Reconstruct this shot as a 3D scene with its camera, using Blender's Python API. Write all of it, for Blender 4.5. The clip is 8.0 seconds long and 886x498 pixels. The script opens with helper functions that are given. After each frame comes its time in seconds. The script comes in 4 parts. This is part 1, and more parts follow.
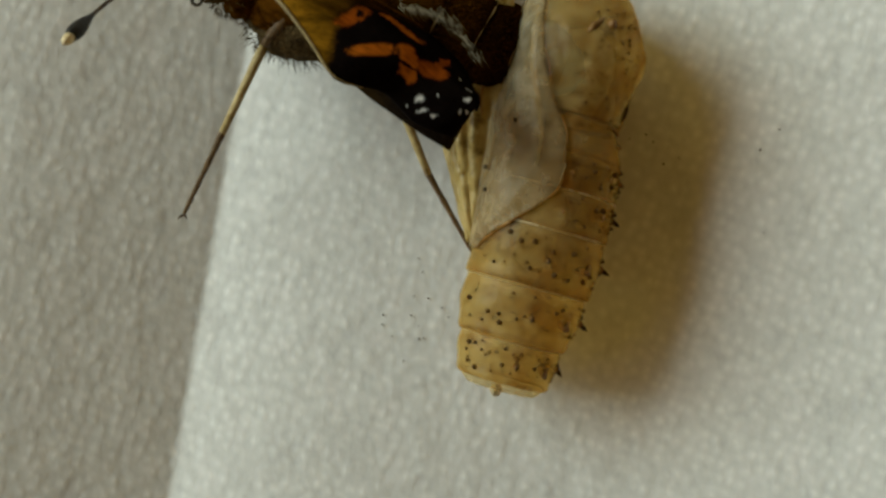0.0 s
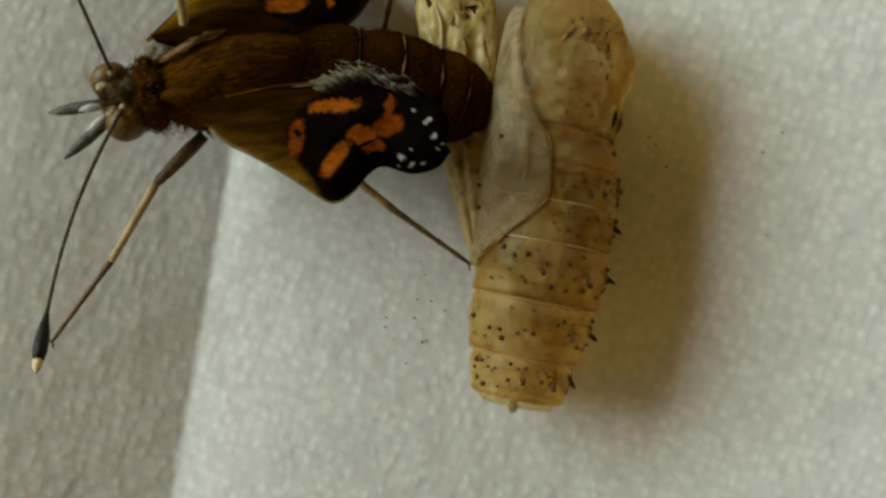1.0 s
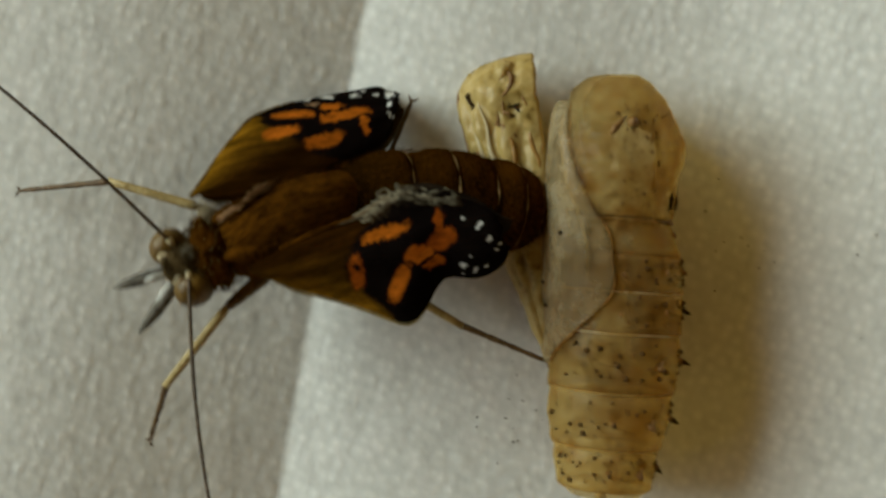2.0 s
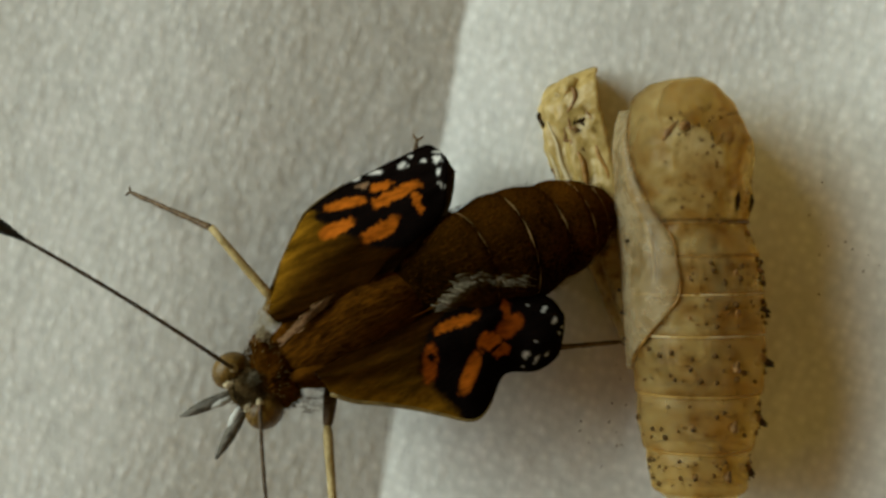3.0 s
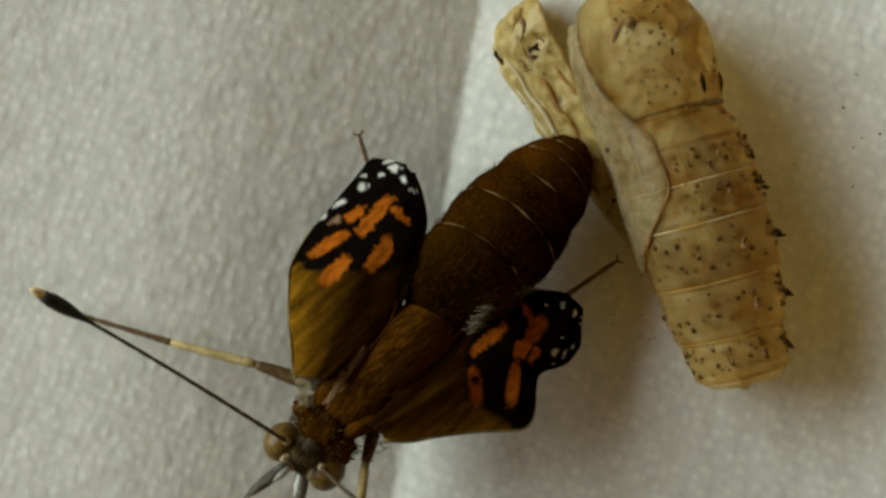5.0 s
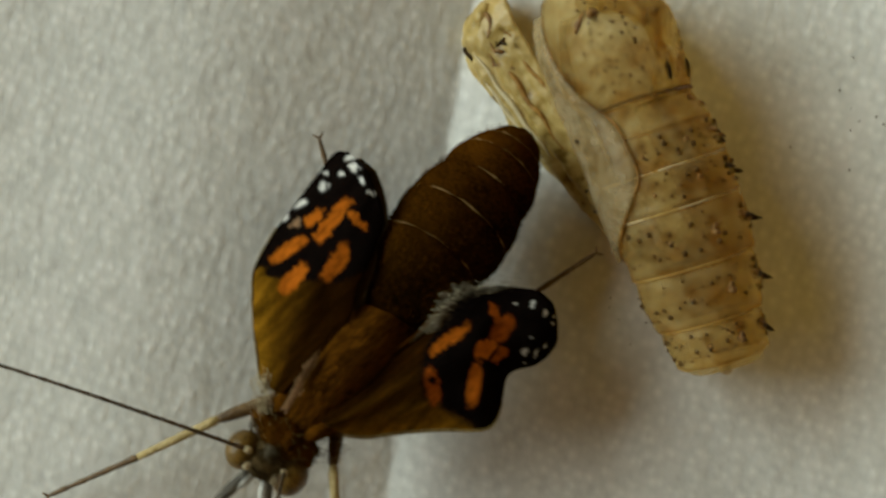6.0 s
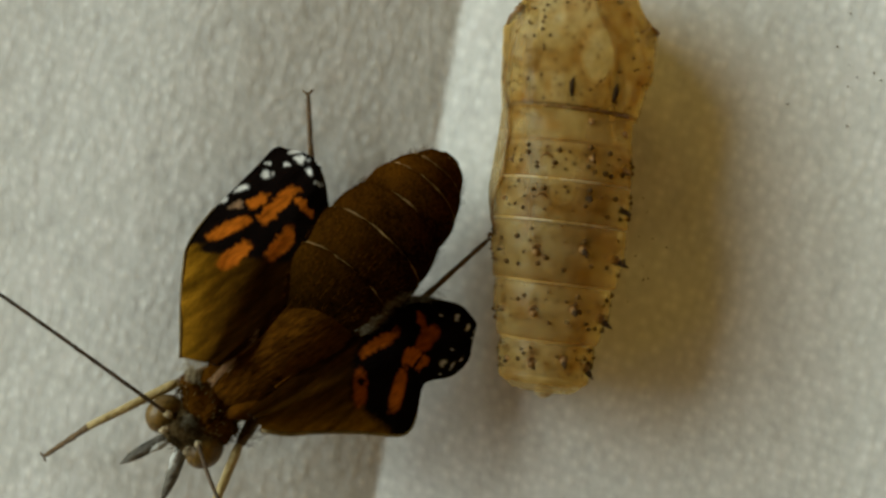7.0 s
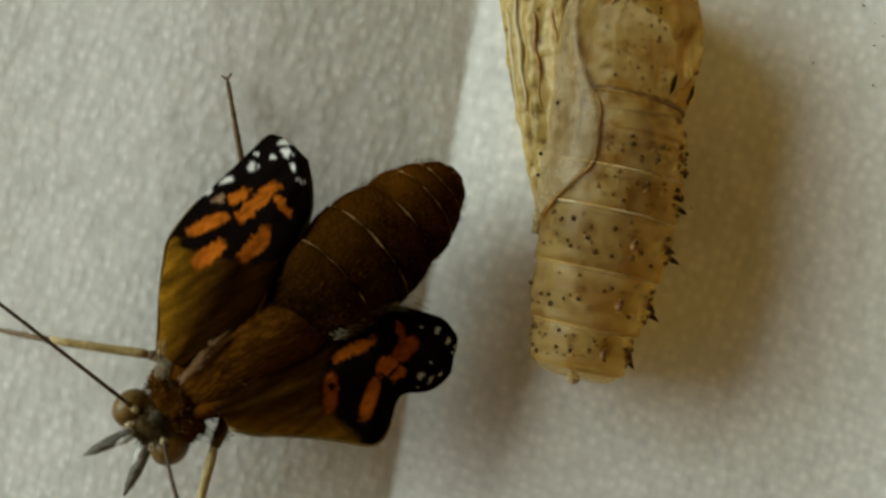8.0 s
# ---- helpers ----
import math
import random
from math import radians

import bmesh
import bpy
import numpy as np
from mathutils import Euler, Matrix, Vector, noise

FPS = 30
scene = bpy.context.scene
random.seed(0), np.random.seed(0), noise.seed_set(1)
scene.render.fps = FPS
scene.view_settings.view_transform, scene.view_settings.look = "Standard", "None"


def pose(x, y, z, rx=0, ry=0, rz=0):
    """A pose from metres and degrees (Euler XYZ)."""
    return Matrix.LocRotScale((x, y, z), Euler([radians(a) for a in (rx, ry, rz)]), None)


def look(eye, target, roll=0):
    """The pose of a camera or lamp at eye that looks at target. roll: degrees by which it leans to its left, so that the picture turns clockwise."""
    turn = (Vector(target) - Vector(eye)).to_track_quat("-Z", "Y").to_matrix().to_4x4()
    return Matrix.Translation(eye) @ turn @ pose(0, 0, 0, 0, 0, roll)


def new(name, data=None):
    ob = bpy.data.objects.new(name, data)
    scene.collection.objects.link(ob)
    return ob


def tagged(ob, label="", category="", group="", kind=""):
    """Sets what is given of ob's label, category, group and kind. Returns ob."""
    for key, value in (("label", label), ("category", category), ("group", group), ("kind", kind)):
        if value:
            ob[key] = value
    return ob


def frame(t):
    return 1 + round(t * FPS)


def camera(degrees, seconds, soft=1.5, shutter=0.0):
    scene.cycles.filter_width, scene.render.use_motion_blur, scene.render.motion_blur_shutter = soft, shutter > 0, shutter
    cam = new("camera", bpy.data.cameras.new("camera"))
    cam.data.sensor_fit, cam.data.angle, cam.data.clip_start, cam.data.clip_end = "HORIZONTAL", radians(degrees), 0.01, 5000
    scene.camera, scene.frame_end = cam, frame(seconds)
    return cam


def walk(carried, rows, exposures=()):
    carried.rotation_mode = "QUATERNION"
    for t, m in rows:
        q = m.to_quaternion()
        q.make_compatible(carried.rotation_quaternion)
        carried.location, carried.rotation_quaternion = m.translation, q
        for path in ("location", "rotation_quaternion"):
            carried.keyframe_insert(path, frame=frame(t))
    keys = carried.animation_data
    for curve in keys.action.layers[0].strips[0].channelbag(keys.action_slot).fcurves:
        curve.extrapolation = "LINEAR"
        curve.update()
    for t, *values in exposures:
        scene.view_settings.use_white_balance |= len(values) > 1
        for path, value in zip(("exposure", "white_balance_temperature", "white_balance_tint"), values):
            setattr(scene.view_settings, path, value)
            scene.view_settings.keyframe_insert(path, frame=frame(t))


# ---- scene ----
MM = 0.001
# -- paths, in millimetres --
CAMERA_PATH = (
    (0.0, 13.55, -2.11, 70.00),
    (0.5, 13.60, -2.11, 70.00),
    (1.0, 13.39, -1.96, 70.00),
    (1.5, 13.16, -1.23, 70.00),
    (1.6, 12.97, -0.97, 70.00),
    (1.7, 12.25, -0.10, 70.00),
    (1.8, 10.92, 1.27, 70.00),
    (1.9, 9.29, 2.83, 70.00),
    (2.0, 8.12, 3.80, 70.00),
    (2.1, 7.18, 4.06, 70.00),
    (2.2, 6.21, 4.19, 70.00),
    (2.7, 3.09, 4.26, 70.00),
    (3.3, 0.75, 2.37, 70.00),
    (3.4, 0.13, 1.17, 70.00),
    (3.5, -0.00, 0.00, 70.00),
    (3.6, 0.03, -0.42, 70.00),
    (4.0, 0.06, -0.62, 69.93),
    (4.5, 0.39, -1.75, 69.79),
    (4.7, 0.26, -1.98, 69.79),
    (5.8, 0.45, -2.60, 69.65),
    (6.0, 0.52, -3.09, 69.65),
    (6.2, 0.78, -4.13, 69.65),
    (6.4, 0.62, -4.45, 69.58),
    (6.5, 0.58, -4.97, 69.51),
    (6.8, 0.71, -5.62, 69.51),
    (7.0, 0.71, -5.56, 69.51),
    (7.5, -0.13, -6.14, 69.44),
    (7.8, -0.39, -7.57, 69.17),
    (8.0, -0.62, -7.83, 69.07),
)
SHELL_PATH = (
    (0.000, 18.75, -2.02, 15.0, 86.0),
    (0.500, 18.78, -2.47, 15.0, 86.0),
    (0.700, 18.80, -2.80, 13.0, 84.0),
    (0.900, 18.82, -2.70, 11.0, 78.0),
    (1.000, 18.83, -2.61, 10.5, 76.0),
    (1.500, 18.76, -2.41, 10.0, 76.0),
    (1.800, 18.12, -2.04, 7.5, 75.0),
    (2.000, 17.49, -1.67, 4.0, 74.0),
    (2.200, 17.21, -1.81, 2.5, 69.0),
    (3.300, 16.02, -1.55, -1.0, 58.0),
    (3.500, 16.05, -1.58, -1.0, 57.0),
    (4.000, 15.63, -1.54, -6.0, 57.0),
    (4.500, 14.91, -1.51, -13.0, 56.0),
    (4.700, 14.78, -1.64, -14.0, 56.0),
    (5.800, 14.57, -1.49, -18.0, 54.0),
    (6.000, 13.53, -1.83, -18.0, 54.0),
    (6.200, 12.50, -2.50, -18.0, 54.0),
    (6.300, 11.34, -3.80, -6.0, 46.0),
    (6.400, 9.34, -4.97, 12.0, 32.0),
    (6.500, 7.52, -4.94, 11.0, 25.0),
    (7.000, 6.98, -5.22, 6.5, 16.0),
    (7.500, 4.75, -6.48, 3.5, 16.0),
    (7.800, 4.34, -7.08, 2.0, 18.0),
    (7.900, 4.32, -6.76, 1.5, 22.0),
    (7.935, 6.35, -6.74, 6.0, 42.0),
    (7.968, 8.22, -6.80, 12.0, 57.0),
    (8.000, 8.19, -6.86, 12.0, 57.0),
)
BUTTERFLY_PATH = (
    (0.00, 7.44, 11.03, -4.0, 82.0, 6.0),
    (0.25, 7.32, 10.91, -4.0, 81.0, 5.0),
    (0.50, 6.89, 9.90, -3.0, 74.0, 0.0),
    (0.60, 6.10, 9.39, -1.0, 64.0, -2.0),
    (0.70, 5.01, 8.88, 2.0, 52.0, -6.0),
    (0.80, 3.69, 8.16, 5.8, 37.2, -10.0),
    (0.90, 2.84, 7.53, 8.5, 26.4, -14.0),
    (1.00, 2.45, 7.17, 10.3, 21.6, -16.0),
    (1.50, 2.02, 6.97, 13.1, 24.4, -15.0),
    (1.80, 1.69, 6.33, 14.9, 21.7, -17.0),
    (2.00, 0.20, 5.22, 20.2, 18.7, -18.0),
    (2.10, -0.53, 3.37, 23.9, 13.7, -13.0),
    (2.20, -1.49, 0.21, 27.6, 7.7, -7.0),
    (3.30, -2.79, -0.53, 27.8, 8.6, -3.0),
    (3.50, -2.96, -1.76, 30.2, 5.7, -2.0),
    (4.00, -3.48, -3.33, 33.2, 5.0, 2.0),
    (4.50, -2.97, -6.68, 39.0, 2.2, 6.0),
    (4.70, -2.67, -7.46, 40.4, 2.0, 6.0),
    (5.80, -2.59, -10.02, 46.9, -2.6, 8.0),
    (6.00, -4.69, -9.44, 46.0, -0.9, 6.0),
    (6.20, -5.29, -9.17, 46.1, 2.4, 4.0),
    (6.50, -7.40, -7.48, 45.2, 7.7, -3.0),
    (6.70, -7.71, -9.29, 40.7, 4.3, 5.0),
    (7.00, -7.88, -11.20, 34.2, 1.3, 15.0),
    (7.50, -8.33, -13.19, 33.8, -3.7, 15.0),
    (7.80, -9.50, -14.25, 32.4, -1.4, 13.0),
    (8.00, -10.67, -13.46, 30.9, 0.3, 11.0),
)
FORE_LEG_RIGHT_PATH = (
    (0.00, 2.06, 16.86, 2.0),
    (0.80, -0.86, 14.11, 2.0),
    (1.00, -4.89, 13.23, 2.0),
    (1.40, -9.02, 8.90, 1.0),
    (1.50, -13.87, 6.65, 1.0),
    (2.00, -15.87, 7.10, 1.0),
    (2.20, -15.54, 6.79, 1.0),
    (3.30, -15.72, 6.73, 1.0),
    (3.50, -15.98, 7.02, 1.0),
    (3.60, -19.98, 2.45, 2.0),
    (3.70, -22.71, -0.03, 2.0),
    (4.00, -19.20, 0.14, 2.0),
    (4.30, -19.59, 0.52, 1.0),
    (4.50, -19.54, -0.06, 1.0),
    (4.60, -19.54, -0.11, 1.0),
    (5.80, -21.98, -15.95, 1.0),
    (6.00, -21.76, -17.02, 1.0),
    (6.50, -21.74, -17.22, 1.0),
    (7.00, -21.74, -17.23, 1.0),
    (7.50, -21.80, -17.30, 1.0),
    (7.70, -25.47, -16.57, 1.0),
    (8.00, -26.18, -12.22, 1.0),
)
MID_LEG_LEFT_PATH = (
    (0.00, -1.15, -0.16, 1.0),
    (0.40, -0.95, -0.48, 1.0),
    (0.50, -1.90, -4.00, 1.0),
    (0.60, -8.83, -6.69, 1.0),
    (0.80, -8.76, -7.11, 1.0),
    (1.00, -8.78, -7.21, 1.0),
    (1.50, -8.75, -6.97, 1.0),
    (1.80, -8.75, -6.07, 1.0),
    (2.00, -8.50, -7.06, 1.0),
    (2.10, -8.32, -7.12, 1.0),
    (2.20, -4.01, -10.51, 1.0),
    (3.30, -2.26, -12.65, 1.0),
    (3.50, -3.65, -15.66, 1.0),
    (4.00, -4.54, -16.27, 1.0),
    (4.50, -4.21, -18.33, 1.0),
    (5.80, -2.22, -20.42, 1.0),
    (6.00, -3.75, -19.63, 1.0),
    (6.30, -4.84, -20.50, 1.0),
    (6.50, -2.09, -20.53, 1.0),
    (6.70, -5.18, -20.00, 1.0),
    (7.00, -10.86, -21.11, 1.0),
    (7.50, -11.70, -23.43, 1.0),
    (8.00, -12.75, -24.23, 1.0),
)
HIND_LEG_LEFT_PATH = (
    (0.00, 15.26, -2.40, 2.0),
    (0.50, 15.30, -2.71, 2.0),
    (1.00, 14.84, -2.75, 2.0),
    (1.50, 14.71, -2.72, 2.0),
    (2.00, 13.93, -2.48, 2.0),
    (2.20, 13.34, -2.72, 2.0),
    (3.30, 11.99, -1.07, 2.0),
    (3.50, 12.03, -0.98, 2.0),
    (4.00, 11.61, -1.37, 2.0),
    (4.50, 10.18, -2.20, 2.0),
    (5.80, 9.91, -3.20, 2.0),
    (6.00, 9.03, -3.31, 2.0),
    (6.30, 6.22, -4.26, 2.0),
    (6.50, 3.91, -3.69, 2.0),
    (6.80, 3.72, -4.34, 2.0),
    (7.00, 3.25, -5.02, 2.0),
    (7.50, 0.06, -7.99, 2.0),
    (8.00, -3.23, -10.29, 2.0),
)
HIND_LEG_RIGHT_PATH = (
    (0.00, 12.78, 13.30, 1.0),
    (1.00, 10.70, 13.45, 1.0),
    (2.00, 6.33, 12.16, 1.0),
    (2.20, 3.52, 10.31, 1.0),
    (3.30, 0.62, 9.77, 1.0),
    (3.50, 0.51, 9.71, 1.0),
    (4.00, -0.38, 8.37, 1.0),
    (4.50, -2.29, 4.82, 1.0),
    (5.80, -7.00, 3.01, 1.0),
    (6.00, -6.46, 3.16, 1.0),
    (6.50, -7.18, 3.01, 1.0),
    (7.00, -6.89, 3.13, 1.0),
    (7.50, -11.31, 2.15, 1.0),
    (8.00, -12.75, 2.00, 1.0),
)
ANTENNA_RIGHT_PATH = (
    (0.00, 0.69, 15.09, 20.0),
    (0.50, -0.79, 15.46, 16.0),
    (0.80, -1.67, 13.55, 16.0),
    (1.00, -5.43, 10.73, 8.0),
    (1.50, -6.96, 11.46, 8.0),
    (1.80, -11.65, 11.52, 8.0),
    (1.90, -13.28, 10.75, 8.0),
    (2.00, -14.45, 11.31, 8.0),
    (2.10, -15.16, 10.25, 8.0),
    (2.20, -16.36, 3.38, 8.0),
    (3.30, -17.94, 4.95, 18.5),
    (3.40, -18.31, 4.32, 18.1),
    (3.50, -18.11, 3.40, 18.4),
    (3.60, -18.25, 2.88, 18.5),
    (3.70, -16.99, -0.26, 20.6),
    (3.80, -15.52, -0.77, 21.3),
    (3.90, -14.57, -0.73, 21.6),
    (4.00, -14.66, -0.71, 21.4),
    (4.10, -14.96, 0.09, 20.6),
    (4.20, -14.87, -0.22, 20.4),
    (4.30, -13.65, 3.56, 17.3),
    (4.40, -13.90, 3.47, 16.2),
    (4.50, -14.71, 2.50, 16.0),
    (4.60, -16.35, 0.67, 16.2),
    (4.70, -17.81, -1.71, 16.8),
    (5.80, -17.60, -7.99, 18.5),
    (6.00, -21.92, -9.36, 8.0),
    (6.20, -21.66, -8.97, 8.0),
    (6.30, -21.73, -8.55, 8.0),
    (6.50, -21.81, -7.60, 8.0),
    (7.00, -21.68, -8.24, 8.0),
    (7.50, -22.49, -9.53, 8.0),
    (8.00, -22.85, -10.92, 8.0),
)
ANTENNA_LEFT_PATH = (
    (0.00, -1.32, 5.92, 21.4),
    (0.10, -0.46, 5.93, 21.6),
    (0.20, 0.22, 3.83, 20.6),
    (0.30, 1.13, 2.47, 20.0),
    (0.40, 0.76, 1.53, 19.8),
    (0.50, -1.05, -0.22, 18.6),
    (0.60, -1.10, -0.04, 20.0),
    (0.70, -1.81, -1.98, 19.6),
    (0.80, -3.08, -5.27, 18.1),
    (0.90, -3.25, -6.38, 18.3),
    (1.00, -3.69, -7.45, 17.9),
    (1.10, -3.22, -6.80, 18.6),
    (1.30, -2.65, -7.23, 18.4),
    (1.40, -0.27, -8.36, 16.6),
    (1.50, -0.28, -7.94, 17.2),
    (1.70, -0.83, -8.29, 17.6),
    (1.80, -1.30, -9.18, 17.1),
    (1.90, -2.57, -9.25, 11.0),
    (2.00, -2.53, -8.28, 11.0),
    (2.10, -3.23, -8.02, 11.0),
    (2.20, -5.29, -7.89, 11.0),
    (3.30, -5.44, -9.71, 11.0),
    (3.50, -5.45, -12.08, 11.0),
    (4.00, -5.79, -12.68, 11.0),
    (4.50, -5.72, -13.79, 11.0),
    (4.70, -4.35, -14.02, 11.0),
    (5.80, -6.47, -14.61, 11.0),
    (6.00, -6.72, -15.10, 11.0),
    (6.30, -6.02, -16.29, 11.0),
    (6.50, -6.05, -16.95, 11.0),
    (7.00, -9.31, -17.54, 11.0),
    (7.50, -10.41, -18.10, 11.0),
    (8.00, -12.51, -19.72, 11.0),
)
# -- end of paths --
cam = camera(40, 8.0, soft=2.9, shutter=0.4)
walk(cam, [(t, pose(x * MM, y * MM, z * MM)) for t, x, y, z in CAMERA_PATH],
     exposures=((0.0, -0.15), (1.5, -0.15), (2.2, -0.12), (3.3, -0.08), (8.0, -0.07)))

# ---- light: one large west window, and an unseen dim room added for warm fill ----
world = bpy.data.worlds.new("room_light")
scene.world = world
world.use_nodes = True
sky = world.node_tree.nodes.new("ShaderNodeTexSky")
sky.sky_type, sky.sun_disc = "NISHITA", False
sky.sun_elevation, sky.sun_rotation = radians(45), radians(270)
world.node_tree.links.new(sky.outputs[0], world.node_tree.nodes["Background"].inputs[0])
world.node_tree.nodes["Background"].inputs[1].default_value = 0.1

window_light = bpy.data.lights.new("window_light", "AREA")
window_light.shape, window_light.size, window_light.size_y = "RECTANGLE", 1.5, 1.0
window_light.energy, window_light.color = 45, (0.875, 1.0, 0.895)
new("window_light", window_light).matrix_world = look((-1.57, 0.7, 0.72), (0, 0.1, 0.1))


# ---- materials ----
def material(name, dark, light, rough=0.6, scale=900.0, bump=0.3, bump_scale=3000.0, stretch=(1, 1, 1), attr="", through_light=0.0, clear=0.0, tint=(0.95, 0.78, 0.5), blotch=0.5, spec=0.3, metal=0.0, mid=None, spread=0.15):
    """Base colour between dark and light by noise at two scales, with fine relief."""
    m = bpy.data.materials.new(name)
    m.use_nodes = True
    n, l = m.node_tree.nodes, m.node_tree.links
    p = n["Principled BSDF"]
    co, mp = n.new("ShaderNodeTexCoord"), n.new("ShaderNodeMapping")
    mp.inputs["Scale"].default_value = stretch
    l.new(co.outputs["Object"], mp.inputs[0])
    a, b = n.new("ShaderNodeTexNoise"), n.new("ShaderNodeTexNoise")
    a.inputs["Scale"].default_value, a.inputs["Detail"].default_value = scale, 4
    b.inputs["Scale"].default_value, b.inputs["Detail"].default_value = bump_scale, 3
    l.new(mp.outputs[0], a.inputs["Vector"]), l.new(mp.outputs[0], b.inputs["Vector"])
    mix = n.new("ShaderNodeMixRGB")
    mix.inputs[0].default_value = blotch
    l.new(a.outputs["Fac"], mix.inputs[1]), l.new(b.outputs["Fac"], mix.inputs[2])
    ramp = n.new("ShaderNodeValToRGB")
    ramp.color_ramp.elements[0].position, ramp.color_ramp.elements[1].position = 0.5 - spread, 0.5 + spread
    ramp.color_ramp.elements[0].color, ramp.color_ramp.elements[1].color = (*dark, 1), (*light, 1)
    if mid:
        ramp.color_ramp.elements.new(0.46).color = (*mid, 1)
    l.new(mix.outputs[0], ramp.inputs[0])
    colour = ramp.outputs[0]
    if attr:
        at, mul = n.new("ShaderNodeAttribute"), n.new("ShaderNodeMixRGB")
        at.attribute_name, mul.blend_type = attr, "MULTIPLY"
        mul.inputs[0].default_value = 1
        l.new(at.outputs["Color"], mul.inputs[1]), l.new(colour, mul.inputs[2])
        colour = mul.outputs[0]
    l.new(colour, p.inputs["Base Color"])
    p.inputs["Roughness"].default_value, p.inputs["Metallic"].default_value = rough, metal
    p.inputs["Specular IOR Level"].default_value = spec
    bm = n.new("ShaderNodeBump")
    bm.inputs["Strength"].default_value, bm.inputs["Distance"].default_value = bump, 0.0003
    l.new(b.outputs["Fac"], bm.inputs["Height"]), l.new(bm.outputs[0], p.inputs["Normal"])
    shader = p.outputs[0]
    if through_light:
        tr, ms = n.new("ShaderNodeBsdfTranslucent"), n.new("ShaderNodeMixShader")
        ms.inputs[0].default_value = through_light
        l.new(colour, tr.inputs[0]), l.new(shader, ms.inputs[1]), l.new(tr.outputs[0], ms.inputs[2])
        shader = ms.outputs[0]
    if clear:
        tp, ms = n.new("ShaderNodeBsdfTransparent"), n.new("ShaderNodeMixShader")
        ms.inputs[0].default_value, tp.inputs[0].default_value = clear, (*tint, 1)
        if attr:
            dye = n.new("ShaderNodeMixRGB")
            dye.blend_type, dye.inputs[0].default_value, dye.inputs[2].default_value = "MULTIPLY", 1.0, (*tint, 1)
            soften = n.new("ShaderNodeMixRGB")
            soften.inputs[0].default_value, soften.inputs[2].default_value = 0.55, (0.99, 0.95, 0.83, 1)
            l.new(at.outputs["Color"], soften.inputs[1]), l.new(soften.outputs[0], dye.inputs[1])
            mottle = n.new("ShaderNodeMixRGB")
            mottle.blend_type, mottle.inputs[0].default_value = "MULTIPLY", 0.25
            l.new(dye.outputs[0], mottle.inputs[1]), l.new(ramp.outputs[0], mottle.inputs[2]), l.new(mottle.outputs[0], tp.inputs[0])
        l.new(shader, ms.inputs[1]), l.new(tp.outputs[0], ms.inputs[2])
        shader = ms.outputs[0]
    l.new(shader, n["Material Output"].inputs[0])
    return m


CLOTH = material("white_cloth", (0.63, 0.62, 0.60), (0.74, 0.725, 0.70), 0.95, 420, 0.12, 1800, (1.25, 0.8, 1), spec=0.1, mid=(0.685, 0.68, 0.65))
def napped(m):
    """Soft dots of a napped weave, about 0.6 mm apart, over the cloth's finer grain."""
    n, l = m.node_tree.nodes, m.node_tree.links
    co, mp, vo = n.new("ShaderNodeTexCoord"), n.new("ShaderNodeMapping"), n.new("ShaderNodeTexVoronoi")
    wob, add = n.new("ShaderNodeTexNoise"), n.new("ShaderNodeVectorMath")
    wob.inputs["Scale"].default_value, add.operation = 250, "MULTIPLY_ADD"
    add.inputs[1].default_value = (0.0003, 0.0003, 0)
    l.new(co.outputs["Object"], wob.inputs["Vector"]), l.new(wob.outputs["Color"], add.inputs[0]), l.new(co.outputs["Object"], add.inputs[2])
    mp.inputs["Rotation"].default_value, mp.inputs["Scale"].default_value = (0, 0, 0.4), (1.55, 1.5, 0.01)
    l.new(add.outputs[0], mp.inputs[0]), l.new(mp.outputs[0], vo.inputs["Vector"])
    vo.feature = "SMOOTH_F1"
    vo.inputs["Scale"].default_value, vo.inputs["Randomness"].default_value, vo.inputs["Smoothness"].default_value = 1000, 0.6, 0.7
    bump = n.new("ShaderNodeBump")
    bump.invert = True
    bump.inputs["Strength"].default_value, bump.inputs["Distance"].default_value = 0.2, 0.0002
    first = n["Bump"]
    l.new(vo.outputs["Distance"], bump.inputs["Height"]), l.new(first.outputs[0], bump.inputs["Normal"])
    l.new(bump.outputs[0], n["Principled BSDF"].inputs["Normal"])
    # colour turns paler on the raised dots and darker between them
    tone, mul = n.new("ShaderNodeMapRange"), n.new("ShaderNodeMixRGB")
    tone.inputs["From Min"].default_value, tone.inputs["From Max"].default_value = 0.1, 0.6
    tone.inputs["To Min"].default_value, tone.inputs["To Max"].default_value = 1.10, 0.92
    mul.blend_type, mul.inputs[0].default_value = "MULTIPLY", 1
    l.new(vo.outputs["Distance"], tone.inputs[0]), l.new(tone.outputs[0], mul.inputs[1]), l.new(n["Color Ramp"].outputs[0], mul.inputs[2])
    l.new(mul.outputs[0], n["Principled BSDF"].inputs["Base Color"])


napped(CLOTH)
# tan of the unseen walls, tuned to warm the bounced fill
BOUNCE_WALL = material("bounce_tan", (0.38, 0.25, 0.09), (0.46, 0.32, 0.125), 0.9, 3, 0.2, 40)
SHELL = material("shell_chitin", (0.58, 0.44, 0.18), (0.96, 0.87, 0.56), 0.3, 420, 0.25, 1900, mid=(0.80, 0.67, 0.36), through_light=0.6, clear=0.72, tint=(1.0, 0.98, 0.90), attr="pattern", spec=0.5, spread=0.15)
FACE_CASE = material("face_case_chitin", (0.22, 0.13, 0.02), (0.74, 0.58, 0.25), 0.36, 350, 0.5, 1500, mid=(0.54, 0.39, 0.12), through_light=0.35, clear=0.2, tint=(0.9, 0.7, 0.35), spec=0.5, spread=0.13)
